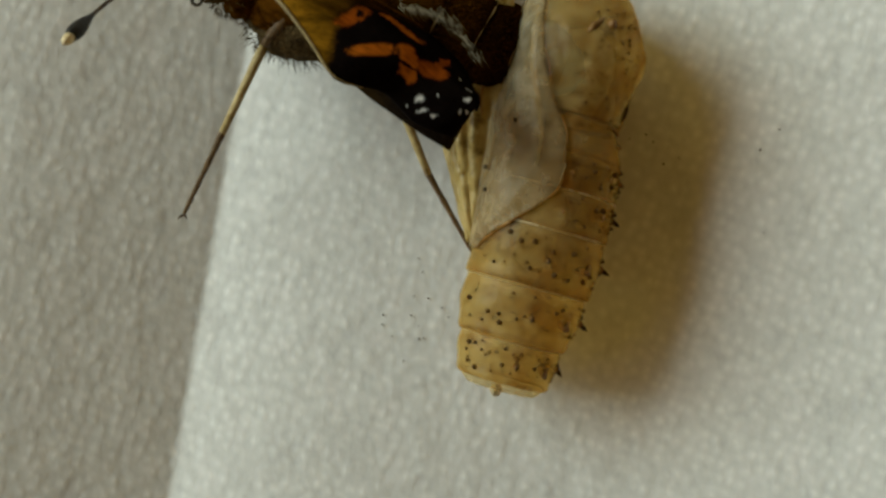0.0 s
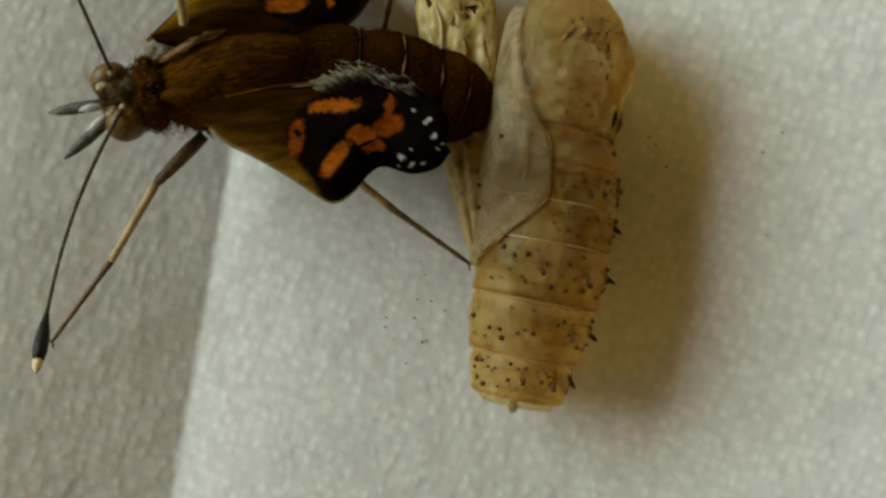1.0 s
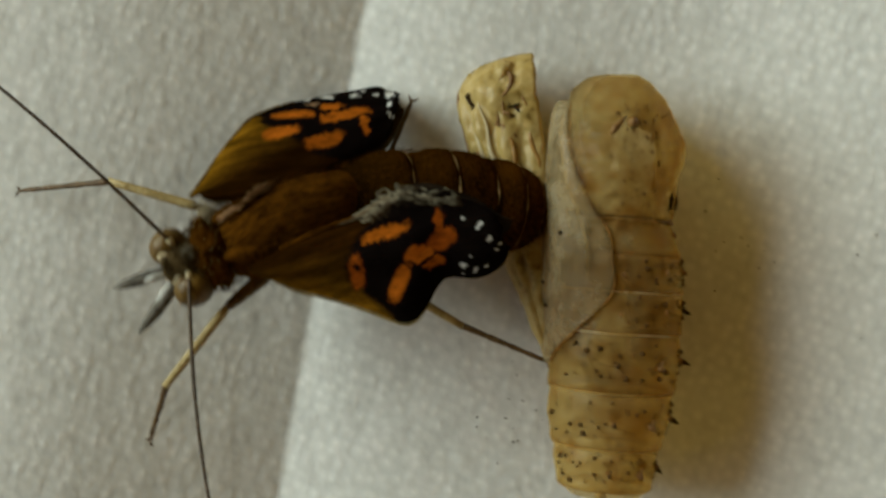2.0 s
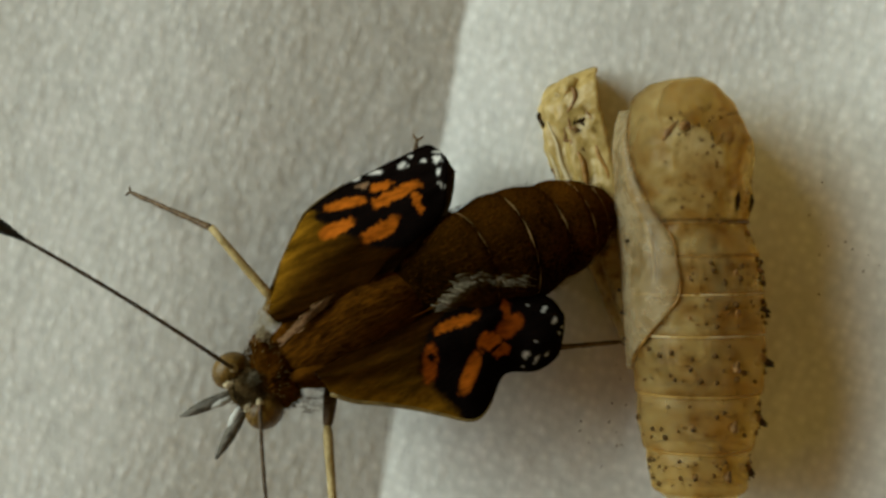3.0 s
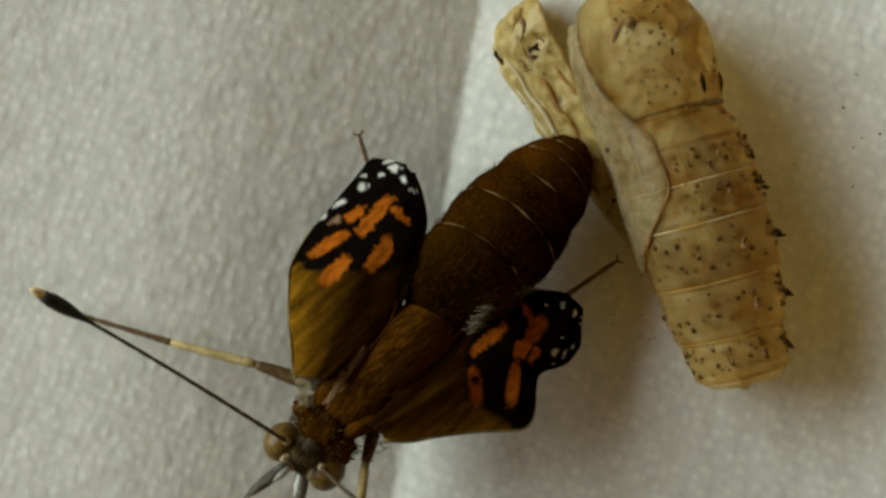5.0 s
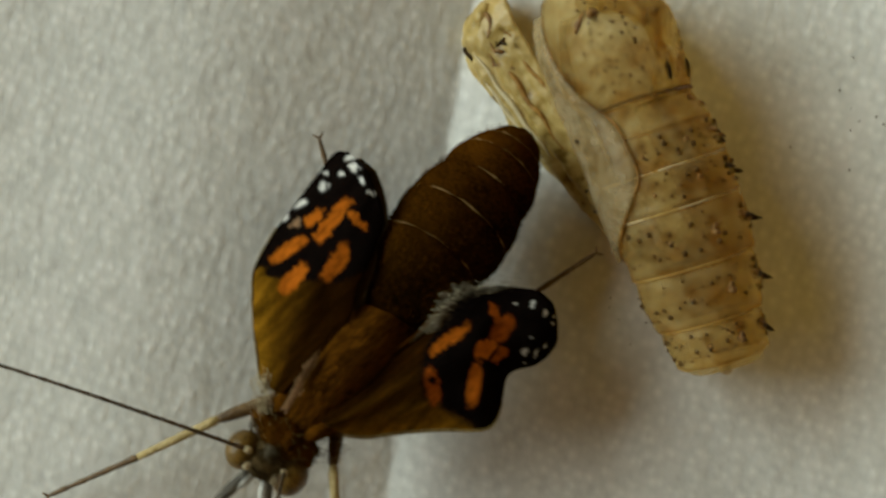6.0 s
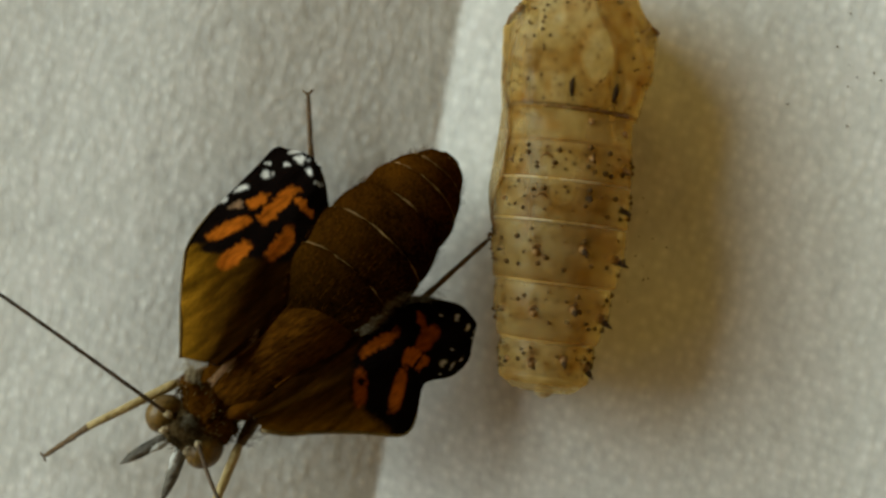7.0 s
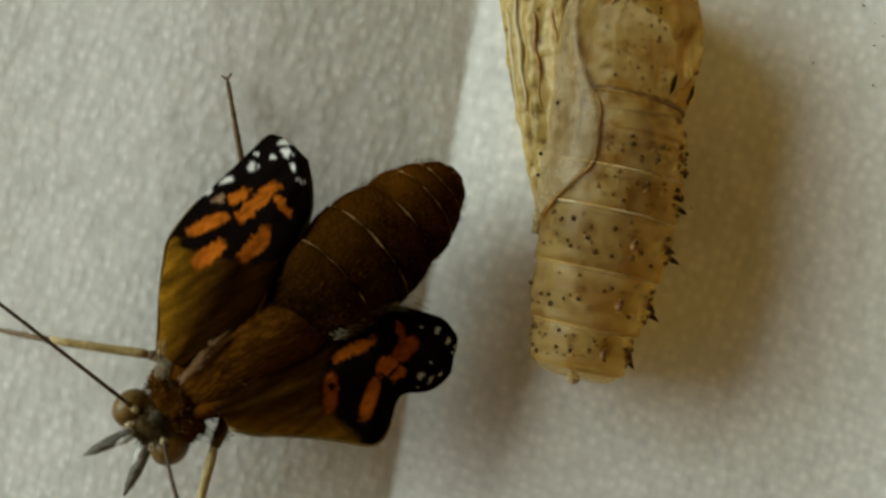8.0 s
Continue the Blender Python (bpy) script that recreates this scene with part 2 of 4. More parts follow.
AMBER = material("amber_chitin", (0.20, 0.085, 0.012), (0.50, 0.27, 0.06), 0.35, 700, 0.3, 2500, through_light=0.3, spec=0.5)
WING_CASE = material("wing_case_chitin", (0.34, 0.26, 0.13), (0.74, 0.66, 0.46), 0.3, 330, 0.3, 1500, (3, 1, 1), mid=(0.55, 0.46, 0.28), through_light=0.45, clear=0.66, tint=(0.93, 0.86, 0.70), spec=0.5, spread=0.13)
SPINE = material("dark_chitin", (0.02, 0.012, 0.006), (0.05, 0.028, 0.012), 0.75, spec=0.05)
SPECK = material("speck_dark", (0.045, 0.024, 0.008), (0.11, 0.058, 0.018), 0.8, spec=0.05)
PALE = material("pale_chitin", (0.60, 0.49, 0.28), (0.72, 0.62, 0.40), 0.45, through_light=0.35)
SEAM = material("brown_seam", (0.13, 0.06, 0.015), (0.24, 0.12, 0.03), 0.5)
HAIR = material("brown_hair", (0.014, 0.0046, 0.0004), (0.11, 0.040, 0.0036), 0.8, 450, 0.5, 3500, (2.2, 0.3, 1), spec=0.0)
ABDOMEN = material("abdomen_scales", (0.006, 0.0023, 0.0003), (0.055, 0.0225, 0.0022), 0.75, 260, 0.5, 6000, attr="pattern", spec=0.0, spread=0.13)
MARGIN = material("tan_margin", (0.16, 0.085, 0.022), (0.30, 0.175, 0.06), 0.7)
WING = material("wing_scales", (0.45, 0.45, 0.45), (0.9, 0.9, 0.9), 0.8, 800, 0.3, 4000, (2, 0.5, 1), attr="pattern", spec=0.0)
EYE = material("eye_olive", (0.05, 0.026, 0.004), (0.19, 0.105, 0.018), 0.4, 900, 0.1, 6000, spec=0.3)
GREY = material("grey_fuzz", (0.028, 0.016, 0.005), (0.13, 0.085, 0.034), 0.8, 1500, 0.8, 5000, spec=0.05)
PALP = material("palp_grey", (0.03, 0.024, 0.016), (0.17, 0.15, 0.12), 0.7, 900, 0.4, 4000, (1, 0.5, 1))
LEG = material("leg_tan", (0.26, 0.18, 0.06), (0.50, 0.38, 0.17), 0.55, 700)
FEMUR = material("femur_brown", (0.06, 0.03, 0.008), (0.15, 0.085, 0.03), 0.55, 700)
ANTENNA = material("antenna_brown", (0.03, 0.02, 0.012), (0.10, 0.06, 0.03), 0.6, 2500)
CLUB = material("club_black", (0.006, 0.005, 0.004), (0.02, 0.015, 0.012), 0.6)
CREAM = material("cream_hair", (0.38, 0.30, 0.17), (0.62, 0.52, 0.34), 0.8)
GOLD = material("golden_hair", (0.018, 0.006, 0.0005), (0.095, 0.034, 0.0028), 0.85, 400, spec=0.0)
COSTA = material("olive_vein", (0.09, 0.055, 0.012), (0.22, 0.15, 0.045), 0.5)
WHITE_FUZZ = material("white_fuzz", (0.32, 0.31, 0.28), (0.55, 0.54, 0.5), 0.8)
PINK = material("rosy_highlight_hair", (0.22, 0.11, 0.04), (0.40, 0.23, 0.11), 0.8)
FRINGE = material("pale_fringe", (0.12, 0.095, 0.055), (0.36, 0.31, 0.21), 0.8)
TIP = material("club_tip_cream", (0.6, 0.45, 0.22), (0.75, 0.62, 0.38), 0.6)


# ---- building helpers ----
def part(name, bm, mat, parent=None, label="", smooth=True):
    """Links a bmesh (in millimetres) as one mesh object under a thing or under a part."""
    me = bpy.data.meshes.new(name)
    for v in bm.verts:
        v.co *= MM
    bmesh.ops.recalc_face_normals(bm, faces=bm.faces)
    bm.to_mesh(me)
    bm.free()
    if smooth:
        me.shade_smooth()
    me.materials.append(mat)
    ob = new(name, me)
    ob.parent = parent
    if label:
        tagged(ob, label)
    return ob


def toned(ob, tones):
    """Pigment of a part, one colour to each vertex in order."""
    at = ob.data.color_attributes.new("pattern", "FLOAT_COLOR", "POINT")
    flat = np.ones((len(ob.data.vertices), 4), np.float32)
    if tones:
        flat[:len(tones), :3] = tones
    at.data.foreach_set("color", flat.ravel())
    return ob


def loft(rings, closed=True, caps=True):
    """A skin over rings of points, each ring of the same count."""
    bm = bmesh.new()
    vs = [[bm.verts.new(p) for p in ring] for ring in rings]
    n = len(vs[0])
    for a, b in zip(vs, vs[1:]):
        for i in range(n if closed else n - 1):
            j = (i + 1) % n
            bm.faces.new((a[i], a[j], b[j], b[i]))
    if caps and closed:
        bm.faces.new(vs[0][::-1]), bm.faces.new(vs[-1])
    return bm


def thick(rings, depth, away=None):
    """A sheet over rows of points, made solid: the lower face lies depth below along the sheet's own normal."""
    a = np.array([[tuple(p) for p in r] for r in rings], float)
    du = np.gradient(a, axis=0)
    dv = np.gradient(a, axis=1)
    nn = np.cross(du, dv)
    nn /= np.linalg.norm(nn, axis=2, keepdims=True) + 1e-9
    b = a - nn * depth
    bm = bmesh.new()
    R, Cn = a.shape[:2]
    top = [[bm.verts.new(p) for p in r] for r in a]
    low = [[bm.verts.new(p) for p in r] for r in b]
    for i in range(R - 1):
        for j in range(Cn - 1):
            bm.faces.new((top[i][j], top[i][j + 1], top[i + 1][j + 1], top[i + 1][j]))
            bm.faces.new((low[i][j], low[i + 1][j], low[i + 1][j + 1], low[i][j + 1]))
    for i in range(R - 1):
        bm.faces.new((top[i][0], top[i + 1][0], low[i + 1][0], low[i][0]))
        bm.faces.new((top[i + 1][-1], top[i][-1], low[i][-1], low[i + 1][-1]))
    for j in range(Cn - 1):
        bm.faces.new((top[0][j + 1], top[0][j], low[0][j], low[0][j + 1]))
        bm.faces.new((top[-1][j], top[-1][j + 1], low[-1][j + 1], low[-1][j]))
    return bm


def blob(centre, radii, rough=0.0, seed=0.0, seg=28, turn=None):
    """An ellipsoid with an uneven surface."""
    bm = bmesh.new()
    bmesh.ops.create_uvsphere(bm, u_segments=seg, v_segments=seg // 2, radius=1)
    for v in bm.verts:
        k = 1 + rough * noise.noise(v.co * 2.3 + Vector((seed, 0, 0)))
        v.co = Vector((v.co.x * radii[0], v.co.y * radii[1], v.co.z * radii[2])) * k
        if turn:
            v.co = turn @ v.co
        v.co += Vector(centre)
    return bm


def tube(points, radii, seg=10, caps=True):
    """A round rod along points with a radius at each."""
    pts = [Vector(p) for p in points]
    rings = []
    for i, p in enumerate(pts):
        d = (pts[min(i + 1, len(pts) - 1)] - pts[max(i - 1, 0)]).normalized()
        u = d.cross(Vector((0.3, 0.1, 1))).normalized()
        w = d.cross(u)
        rings.append([p + (u * math.cos(k * math.tau / seg) + w * math.sin(k * math.tau / seg)) * radii[i] for k in range(seg)])
    return loft(rings, True, caps)


def smooth_line(pts, n):
    """n points on a smooth curve through pts."""
    p = np.array(pts, float)
    q = np.vstack([2 * p[0] - p[1], p, 2 * p[-1] - p[-2]])
    out = []
    for s in np.linspace(0, len(p) - 1, n):
        i = min(int(s), len(p) - 2)
        f = s - i
        a, b, c, d = q[i:i + 4]
        out.append(0.5 * (2 * b + (c - a) * f + (2 * a - 5 * b + 4 * c - d) * f * f + (3 * b - a - 3 * c + d) * f ** 3))
    return np.array(out)


# ---- setting: cloth, and the unseen added room ----
CREASE = Vector((math.cos(radians(80)), math.sin(radians(80))))  # way of the crease on the plan
ACROSS = Vector((CREASE.y, -CREASE.x))
CREASE_AT = Vector((1.2, 5.2))


def cloth_height(x, y):
    """The fold: the cloth sinks into a crease and rises again beyond it; then slow swells and the pile's grain."""
    u = (Vector((x, y)) - CREASE_AT).dot(ACROSS)
    if u < 0:
        h = -1.85 * math.exp(u / 9.0) + 0.75 * math.exp(-((u + 14) / 8.0) ** 2)
    else:
        h = -1.815 * math.exp(-u / 8.2) + 0.3 * math.exp(-((u - 6) / 7.5) ** 2) * (1 - math.exp(-u / 2))
    h += 0.12 * (math.sqrt((x - 24) ** 2 + 16) + x - 24) - 0.03
    h += 0.35 * noise.noise((x * 0.045, y * 0.03, 3.1))
    return h


def build_cloth():
    fine = np.arange(-44, 60.01, 0.22)
    xs = np.concatenate([np.linspace(-300, -47, 30), fine, np.linspace(63, 300, 30)])
    fy = np.arange(-28, 30.01, 0.22)
    ys = np.concatenate([np.linspace(-300, -31, 30), fy, np.linspace(35, 300, 30)])
    verts, faces = [], []
    for y in ys:
        for x in xs:
            h = cloth_height(x, y) if abs(x) < 70 and abs(y) < 60 else cloth_height(x, y) * 0.6
            g = 0.02 * noise.noise((x * 2.4, y * 1.5, 5)) + 0.03 * noise.noise((x * 0.7, y * 0.5, 8))
            verts.append((x * MM, y * MM, (h + g) * MM))
    nx = len(xs)
    for j in range(len(ys) - 1):
        for i in range(nx - 1):
            k = j * nx + i
            faces.append((k, k + 1, k + 1 + nx, k + nx))
    me = bpy.data.meshes.new("cloth")
    me.from_pydata(verts, [], faces)
    me.shade_smooth()
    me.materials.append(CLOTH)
    tagged(new("cloth", me), "white napped cotton cloth with one soft crease", "cloth", kind="structure")


def box(name, lo, hi, mat, label):
    bm = bmesh.new()
    bmesh.ops.create_cube(bm, size=1)
    for v in bm.verts:
        v.co = Vector([(lo[i] + hi[i]) / 2 + v.co[i] * (hi[i] - lo[i]) for i in range(3)]) / MM
    return tagged(part(name, bm, mat, smooth=False), label, kind="structure")


def build_unseen_room():
    # out of view; added to enclose the scene and bounce warm fill
    box("floor", (-1.6, -1.6, -0.06), (1.6, 1.6, -0.008), BOUNCE_WALL, "unseen tan floor added under the cloth")
    box("ceiling", (-1.6, -1.6, 2.4), (1.6, 1.6, 2.5), BOUNCE_WALL, "unseen ceiling added for warm bounce")
    box("wall_north", (-1.6, 1.6, -0.06), (1.6, 1.72, 2.5), BOUNCE_WALL, "unseen wall added for warm bounce")
    box("wall_south", (-1.6, -1.72, -0.06), (1.6, -1.6, 2.5), BOUNCE_WALL, "unseen wall added for warm bounce")
    box("wall_east", (1.6, -1.72, -0.06), (1.72, 1.72, 2.5), BOUNCE_WALL, "unseen wall added for warm bounce")
    box("wall_west_low", (-1.72, -1.72, -0.06), (-1.6, 1.72, 0.2), BOUNCE_WALL, "unseen wall added under the window for warm bounce")
    box("wall_west_high", (-1.72, -1.72, 1.5), (-1.6, 1.72, 2.5), BOUNCE_WALL, "unseen wall added over the window for warm bounce")
    box("wall_west_south", (-1.72, -1.72, 0.2), (-1.6, -0.95, 1.5), BOUNCE_WALL, "unseen wall added beside the window for warm bounce")
    box("wall_west_north", (-1.72, 1.5, 0.2), (-1.6, 1.72, 1.5), BOUNCE_WALL, "unseen wall added beside the window for warm bounce")


build_cloth()
build_unseen_room()


# ---- the empty chrysalis shell ----
SHELL_AT = 8.0  # the shell's own origin, this far from its tail end
TAPER = ((0, 1.7, 1.9, 1.9), (0.5, 2.3, 2.4, 2.5), (2.0, 2.5, 2.65, 2.9), (2.7, 2.55, 2.7, 2.95), (4.3, 3.0, 3.15, 3.35), (5.8, 3.1, 3.3, 3.4),
         (7.5, 3.35, 3.5, 3.5), (9.0, 3.4, 3.55, 3.6), (10.5, 3.4, 3.55, 3.8), (12.0, 3.3, 3.45, 3.95), (13.5, 3.2, 3.2, 4.1), (15.0, 3.15, 2.5, 4.2),
         (16.5, 3.45, 2.6, 4.2), (18.3, 3.75, 2.6, 4.1), (19.3, 3.75, 2.5, 4.1), (20.6, 3.2, 2.1, 4.1), (21.8, 2.5, 1.6, 3.8), (22.6, 1.5, 0.9, 3.0), (22.9, 0.4, 0.3, 1.8))
TAPER_A = np.array(TAPER)
TAPER_A[:, 1] *= 1 + 0.07 * np.clip((TAPER_A[:, 0] - 4) / 4, 0, 1)


def shell_point(a, angle, k=1.0):
    """A point of the shell: a along it from the tail, angle round it from the back's midline."""
    w, d, v = (np.interp(a, TAPER_A[:, 0], TAPER_A[:, i]) for i in (1, 2, 3))
    s, c = math.sin(radians(angle)), math.cos(radians(angle))
    return Vector((w * s * k, a - SHELL_AT, (d if c > 0 else v) * c * k))


RING_BOUNDS = (0.45, 2.7, 5.8, 9.0, 11.2, 13.2, 15.1)
RING_STEP = ((1.03, 0.975), (1.03, 0.975), (1.02, 0.98), (1.0, 0.995), (0.998, 0.998), (0.998, 0.998))  # how each ring swells and narrows
CASE_TOP = ((7.1, 8.5, 10, 11.3, 13.8, 16, 18.3, 21.2), (158, 125, 96, 83, 89, 108, 126, 136))
def case_top(a):
    """Upper border of a wing case, in degrees round the shell, a along it."""
    return sum(np.interp(a + d, *CASE_TOP) for d in (-1.2, -0.8, -0.4, 0, 0.4, 0.8, 1.2)) / 7


AMBER_TINT, PALE_TINT, BROWN_TINT = np.array((0.80, 0.62, 0.34)), np.array((1.28, 1.36, 1.7)), np.array((0.30, 0.19, 0.08))


def shell_tone(a, ang):
    """Pigment of the shell: amber clouds, pale mounds at the spines, brown along the seams."""
    ang = (ang + 180) % 360 - 180
    x, arc = abs(ang), 0.055 * ang
    col = np.array((0.90, 0.85, 0.70))

    def lay(tint, w):
        nonlocal col
        w = max(0.0, min(1.0, w))
        col = col * (1 - w + w * tint)

    cloud = noise.noise((a * 0.55, arc * 0.55, 2)) + 0.6 * noise.noise((a * 1.6, arc * 1.6, 6))
    lay(AMBER_TINT, 1.3 * (cloud + 0.05))
    lay(PALE_TINT, 0.8 * (-cloud - 0.25))
    if a < 15.1:
        for a0, a1 in zip(RING_BOUNDS, RING_BOUNDS[1:]):
            if a0 <= a < a1:
                f = (a - a0) / (a1 - a0)
                lay(AMBER_TINT, 0.5 * math.exp(-((f - 0.04) / 0.06) ** 2))
                lay(PALE_TINT, 0.7 * math.exp(-((f - 0.93) / 0.07) ** 2) * (0.6 + 0.7 * noise.noise((arc * 1.3, a0, 4))))
                mid = a0 + (a1 - a0) * 0.5
                for c in (0, 38.5, 78):
                    d = ((x - c) * 0.055) ** 2
                    lay(PALE_TINT, 0.6 * math.exp(-(d + (a - mid + 0.15) ** 2) / 0.16))
                    lay(AMBER_TINT * 0.8, 0.9 * math.exp(-(d + (a - mid - 0.45) ** 2) / 0.09))
    else:
        oval = (arc / 0.62) ** 2 + ((a - 17.9) / 1.25) ** 2
        lay(PALE_TINT, 1.0 / (1 + oval ** 4))
        lay(AMBER_TINT, 0.7 * math.exp(-((oval ** 0.5 - 1.35) / 0.25) ** 2))
        lay(PALE_TINT, 1.0 / (1 + (((x - 30) * 0.055 / 0.36) ** 2 + ((a - 16.05) / 0.62) ** 2) ** 3))
        lay(AMBER_TINT, 0.8 * math.exp(-((x - 39) * 0.055 / 0.2) ** 2 - ((a - 16.1) / 0.7) ** 2))
        lay(PALE_TINT, 1.0 / (1 + (((x - 33 + 3 * (a - 19.2)) * 0.055 / 0.28) ** 2 + ((a - 19.3) / 0.8) ** 2) ** 3))
        lay(PALE_TINT, math.exp(-(arc / 0.14) ** 2) * (a > 20.2))
        lay(AMBER_TINT, math.exp(-((x - 26) * 0.055 / 0.5) ** 2 - ((a - 20.3) / 0.6) ** 2))
        lay(AMBER_TINT, math.exp(-((x - 50) * 0.055 / 0.4) ** 2 - ((a - 17.0) / 0.5) ** 2))
        lay(BROWN_TINT, math.exp(-((a - 15.12) / 0.1) ** 2))
    if a > 7.5:
        lay(BROWN_TINT, 0.8 * math.exp(-((x - case_top(a)) / 3.5) ** 2) * (0.6 + noise.noise((a * 1.2, 3, 1))))
    return np.minimum(col, 1.0)


def ring_swell(f, k0, k1):
    return k0 + (k1 - k0) * f + (k0 - k1 + 0.005) * (0.5 * math.sin(math.pi * f) + 0.33 * math.exp(-((f - 0.08) / 0.07) ** 2)) - 0.012 * math.exp(-((f - 0.3) / 0.1) ** 2)


def ring_segment(a0, a1, k0, k1, wall=0.12, n=140, rows=20):
    outer = []
    for i in range(rows):
        f = i / (rows - 1)
        k = ring_swell(f, k0, k1)
        outer.append([shell_point(a0 + (a1 - a0) * f, j * 360 / n, k * (1 + 0.012 * noise.noise((a0 + f * 3, math.cos(j * math.tau / n) * 2, math.sin(j * math.tau / n) * 2)) + 0.006 * noise.noise((a0 + f * 9, math.cos(j * math.tau / n) * 9, math.sin(j * math.tau / n) * 9)))) for j in range(n)])
    inner = [[p - Vector((p.x, 0, p.z)).normalized() * wall for p in r] for r in outer[::-1]]
    rings = outer + inner
    tones = [shell_tone(a0 + (a1 - a0) * min(i, 2 * rows - 1 - i) / (rows - 1), j * 360 / n) for i in range(2 * rows) for j in range(n)]
    return loft(rings + [rings[0]], True, False), tones


def build_shell():
    shell = tagged(new("chrysalis_shell"), "empty split tan chrysalis shell lying on the cloth", "chrysalis")
    bounds = RING_BOUNDS
    for i, (a0, a1) in enumerate(zip(bounds, bounds[1:])):
        skin, tones = ring_segment(a0, a1 + 0.12, *RING_STEP[i])
        ring = toned(part("abdomen_ring", skin, SHELL, shell), tones)
        if i < 4:
            part("ring_rim", loft([[shell_point(a1 + da, j * 7.5, k) for j in range(48)] for da, k in ((-0.03, 0.99), (0.01, 1.003), (0.06, 1.003), (0.09, 0.99))], True, False), PALE, ring, "pale thin edge between two rings")
        mid = a0 + (a1 - a0) * 0.52
        tall = (0.6, 0.7, 0.72, 0.5, 0.36, 0.25)[i]
        for angle, kk in ((0, 0.75), (38.5, 1), (-38.5, 1), (78, 0.45), (-78, 0.45)):
            if i == 5 and abs(angle) > 50:
                continue
            kk = kk * 1.3 if 0 <= angle < 50 else kk
            p = shell_point(mid + (0.25 if angle == 0 else -0.1), angle, 1.0)
            d = Vector((p.x, -0.35 * p.length, p.z)).normalized()
            if i < 3:
                part("spine_base", tube([p - d * 0.15, p + d * tall * kk * 0.2, p + d * tall * kk * 0.4], [0.25 * kk ** 0.5, 0.19 * kk ** 0.5, 0.14 * kk ** 0.5], 12), SEAM, ring)
            if angle == -38.5 and i < 5:
                c = p + d * 0.12
                part("spine_arc", tube([c + Vector((0.34 * math.sin(q), 0.38 * math.cos(q), 0.06)) for q in np.linspace(-1.3, 1.3, 9)], [0.02, 0.04, 0.06, 0.07, 0.08, 0.07, 0.06, 0.04, 0.02], 7), SEAM, ring, "brown arc round the spine base")
            if angle == -38.5:
                continue
            part("spine_tip", tube([p + d * (tall * kk * 0.34 if i < 3 else -0.1), p + d * tall * kk * 0.66, p + d * tall * kk], [0.16 * kk ** 0.5, 0.11 * kk ** 0.5, 0.02], 10), SPINE if i < 3 or i == 3 and angle >= 0 else SEAM, ring, "dark pointed spine tip")
    # closed tail end with its small hooks
    tail = loft([[shell_point(a, j * 11.25, 1.0) for j in range(32)] for a in (0.0, 0.12, 0.3, 0.5, 0.62)])
    tail_ob = toned(part("tail_cap", tail, SHELL, shell), [])
    part("tail_hook", blob((0.2, -SHELL_AT - 0.15, -0.2), (0.5, 0.35, 0.3), 0.3, 2), PALE, tail_ob, "pale knobbed hook at the tail")
    # dark flecks over the rings
    rng = random.Random(5)
    flecks = bmesh.new()
    for a0, a1 in zip(bounds[:5], bounds[1:]):
        for f, n in ((0.3, 24), (0.42, 18), (0.55, 14), (0.72, 30), (0.85, 14)):
            for i in range(n):
                ang = -140 + 280 * (i + rng.uniform(-0.3, 0.3)) / n
                if rng.random() < 0.2 or a0 > 8 and abs(ang) > 80:
                    continue
                g = f + rng.gauss(0, 0.035)
                p = shell_point(a0 + (a1 - a0) * g, ang, ring_swell(g, *RING_STEP[bounds.index(a0)]) + 0.004)
                bmesh.ops.create_icosphere(flecks, subdivisions=1, radius=rng.choice((0.05, 0.06, 0.07, 0.085, 0.105, 0.13, 0.165)), matrix=Matrix.Translation(p))
    for i in range(280):
        ang, a = rng.uniform(-95, 95), rng.uniform(15.4, 21.2)
        bmesh.ops.create_icosphere(flecks, subdivisions=1, radius=rng.choice((0.04, 0.05, 0.06, 0.07, 0.1)), matrix=Matrix.Translation(shell_point(a, ang, 1.06)))
    part("fleck", flecks, SPECK, shell, "small dark brown flecks").update_tag()
    shell.children[-1]["kind"] = "stuff"
    # back of the thorax
    rows = []
    for a in np.linspace(14.95, 22.9, 70):
        row = []
        for ang in np.linspace(-138, 138, 129):
            p = shell_point(a, ang, 1.03)
            ridge = 0.42 * math.exp(-abs(ang / 16) ** 1.4) * (math.exp(-((a - 18.7) / 0.9) ** 2) if a < 18.7 else math.exp(-((a - 18.7) / 2.4) ** 2))
            horn = 0.3 * math.exp(-((abs(ang) - 74) / 9) ** 2) * math.exp(-((a - 20.0) / 0.55) ** 2) + 0.22 * math.exp(-((abs(ang) - 82) / 12) ** 2) * math.exp(-((a - 17.4) / 0.5) ** 2)
            knob = 0.16 * math.exp(-((abs(ang) - 30) / 8) ** 2) * math.exp(-((a - 16.1) / 0.6) ** 2)
            dent = -0.1 * math.exp(-((abs(ang) - 42) / 12) ** 2) * math.exp(-((a - 17.6) / 0.9) ** 2)
            wob = 0.12 * noise.noise((a * 0.7, ang * 0.03, 7)) + 0.07 * noise.noise((a * 1.7, ang * 0.09, 3)) + 0.02 * noise.noise((a * 4, ang * 0.2, 5))
            q = p + Vector((p.x, 0, p.z)).normalized() * (ridge + horn + knob + dent + wob)
            row.append(q)
        rows.append(row)
    thorax = toned(part("thorax_shell", thick(rows, 0.1), SHELL, shell, "domed shell of the thorax back"), [shell_tone(a, ang) for a in np.linspace(14.95, 22.9, 70) for ang in np.linspace(-138, 138, 129)] * 2)
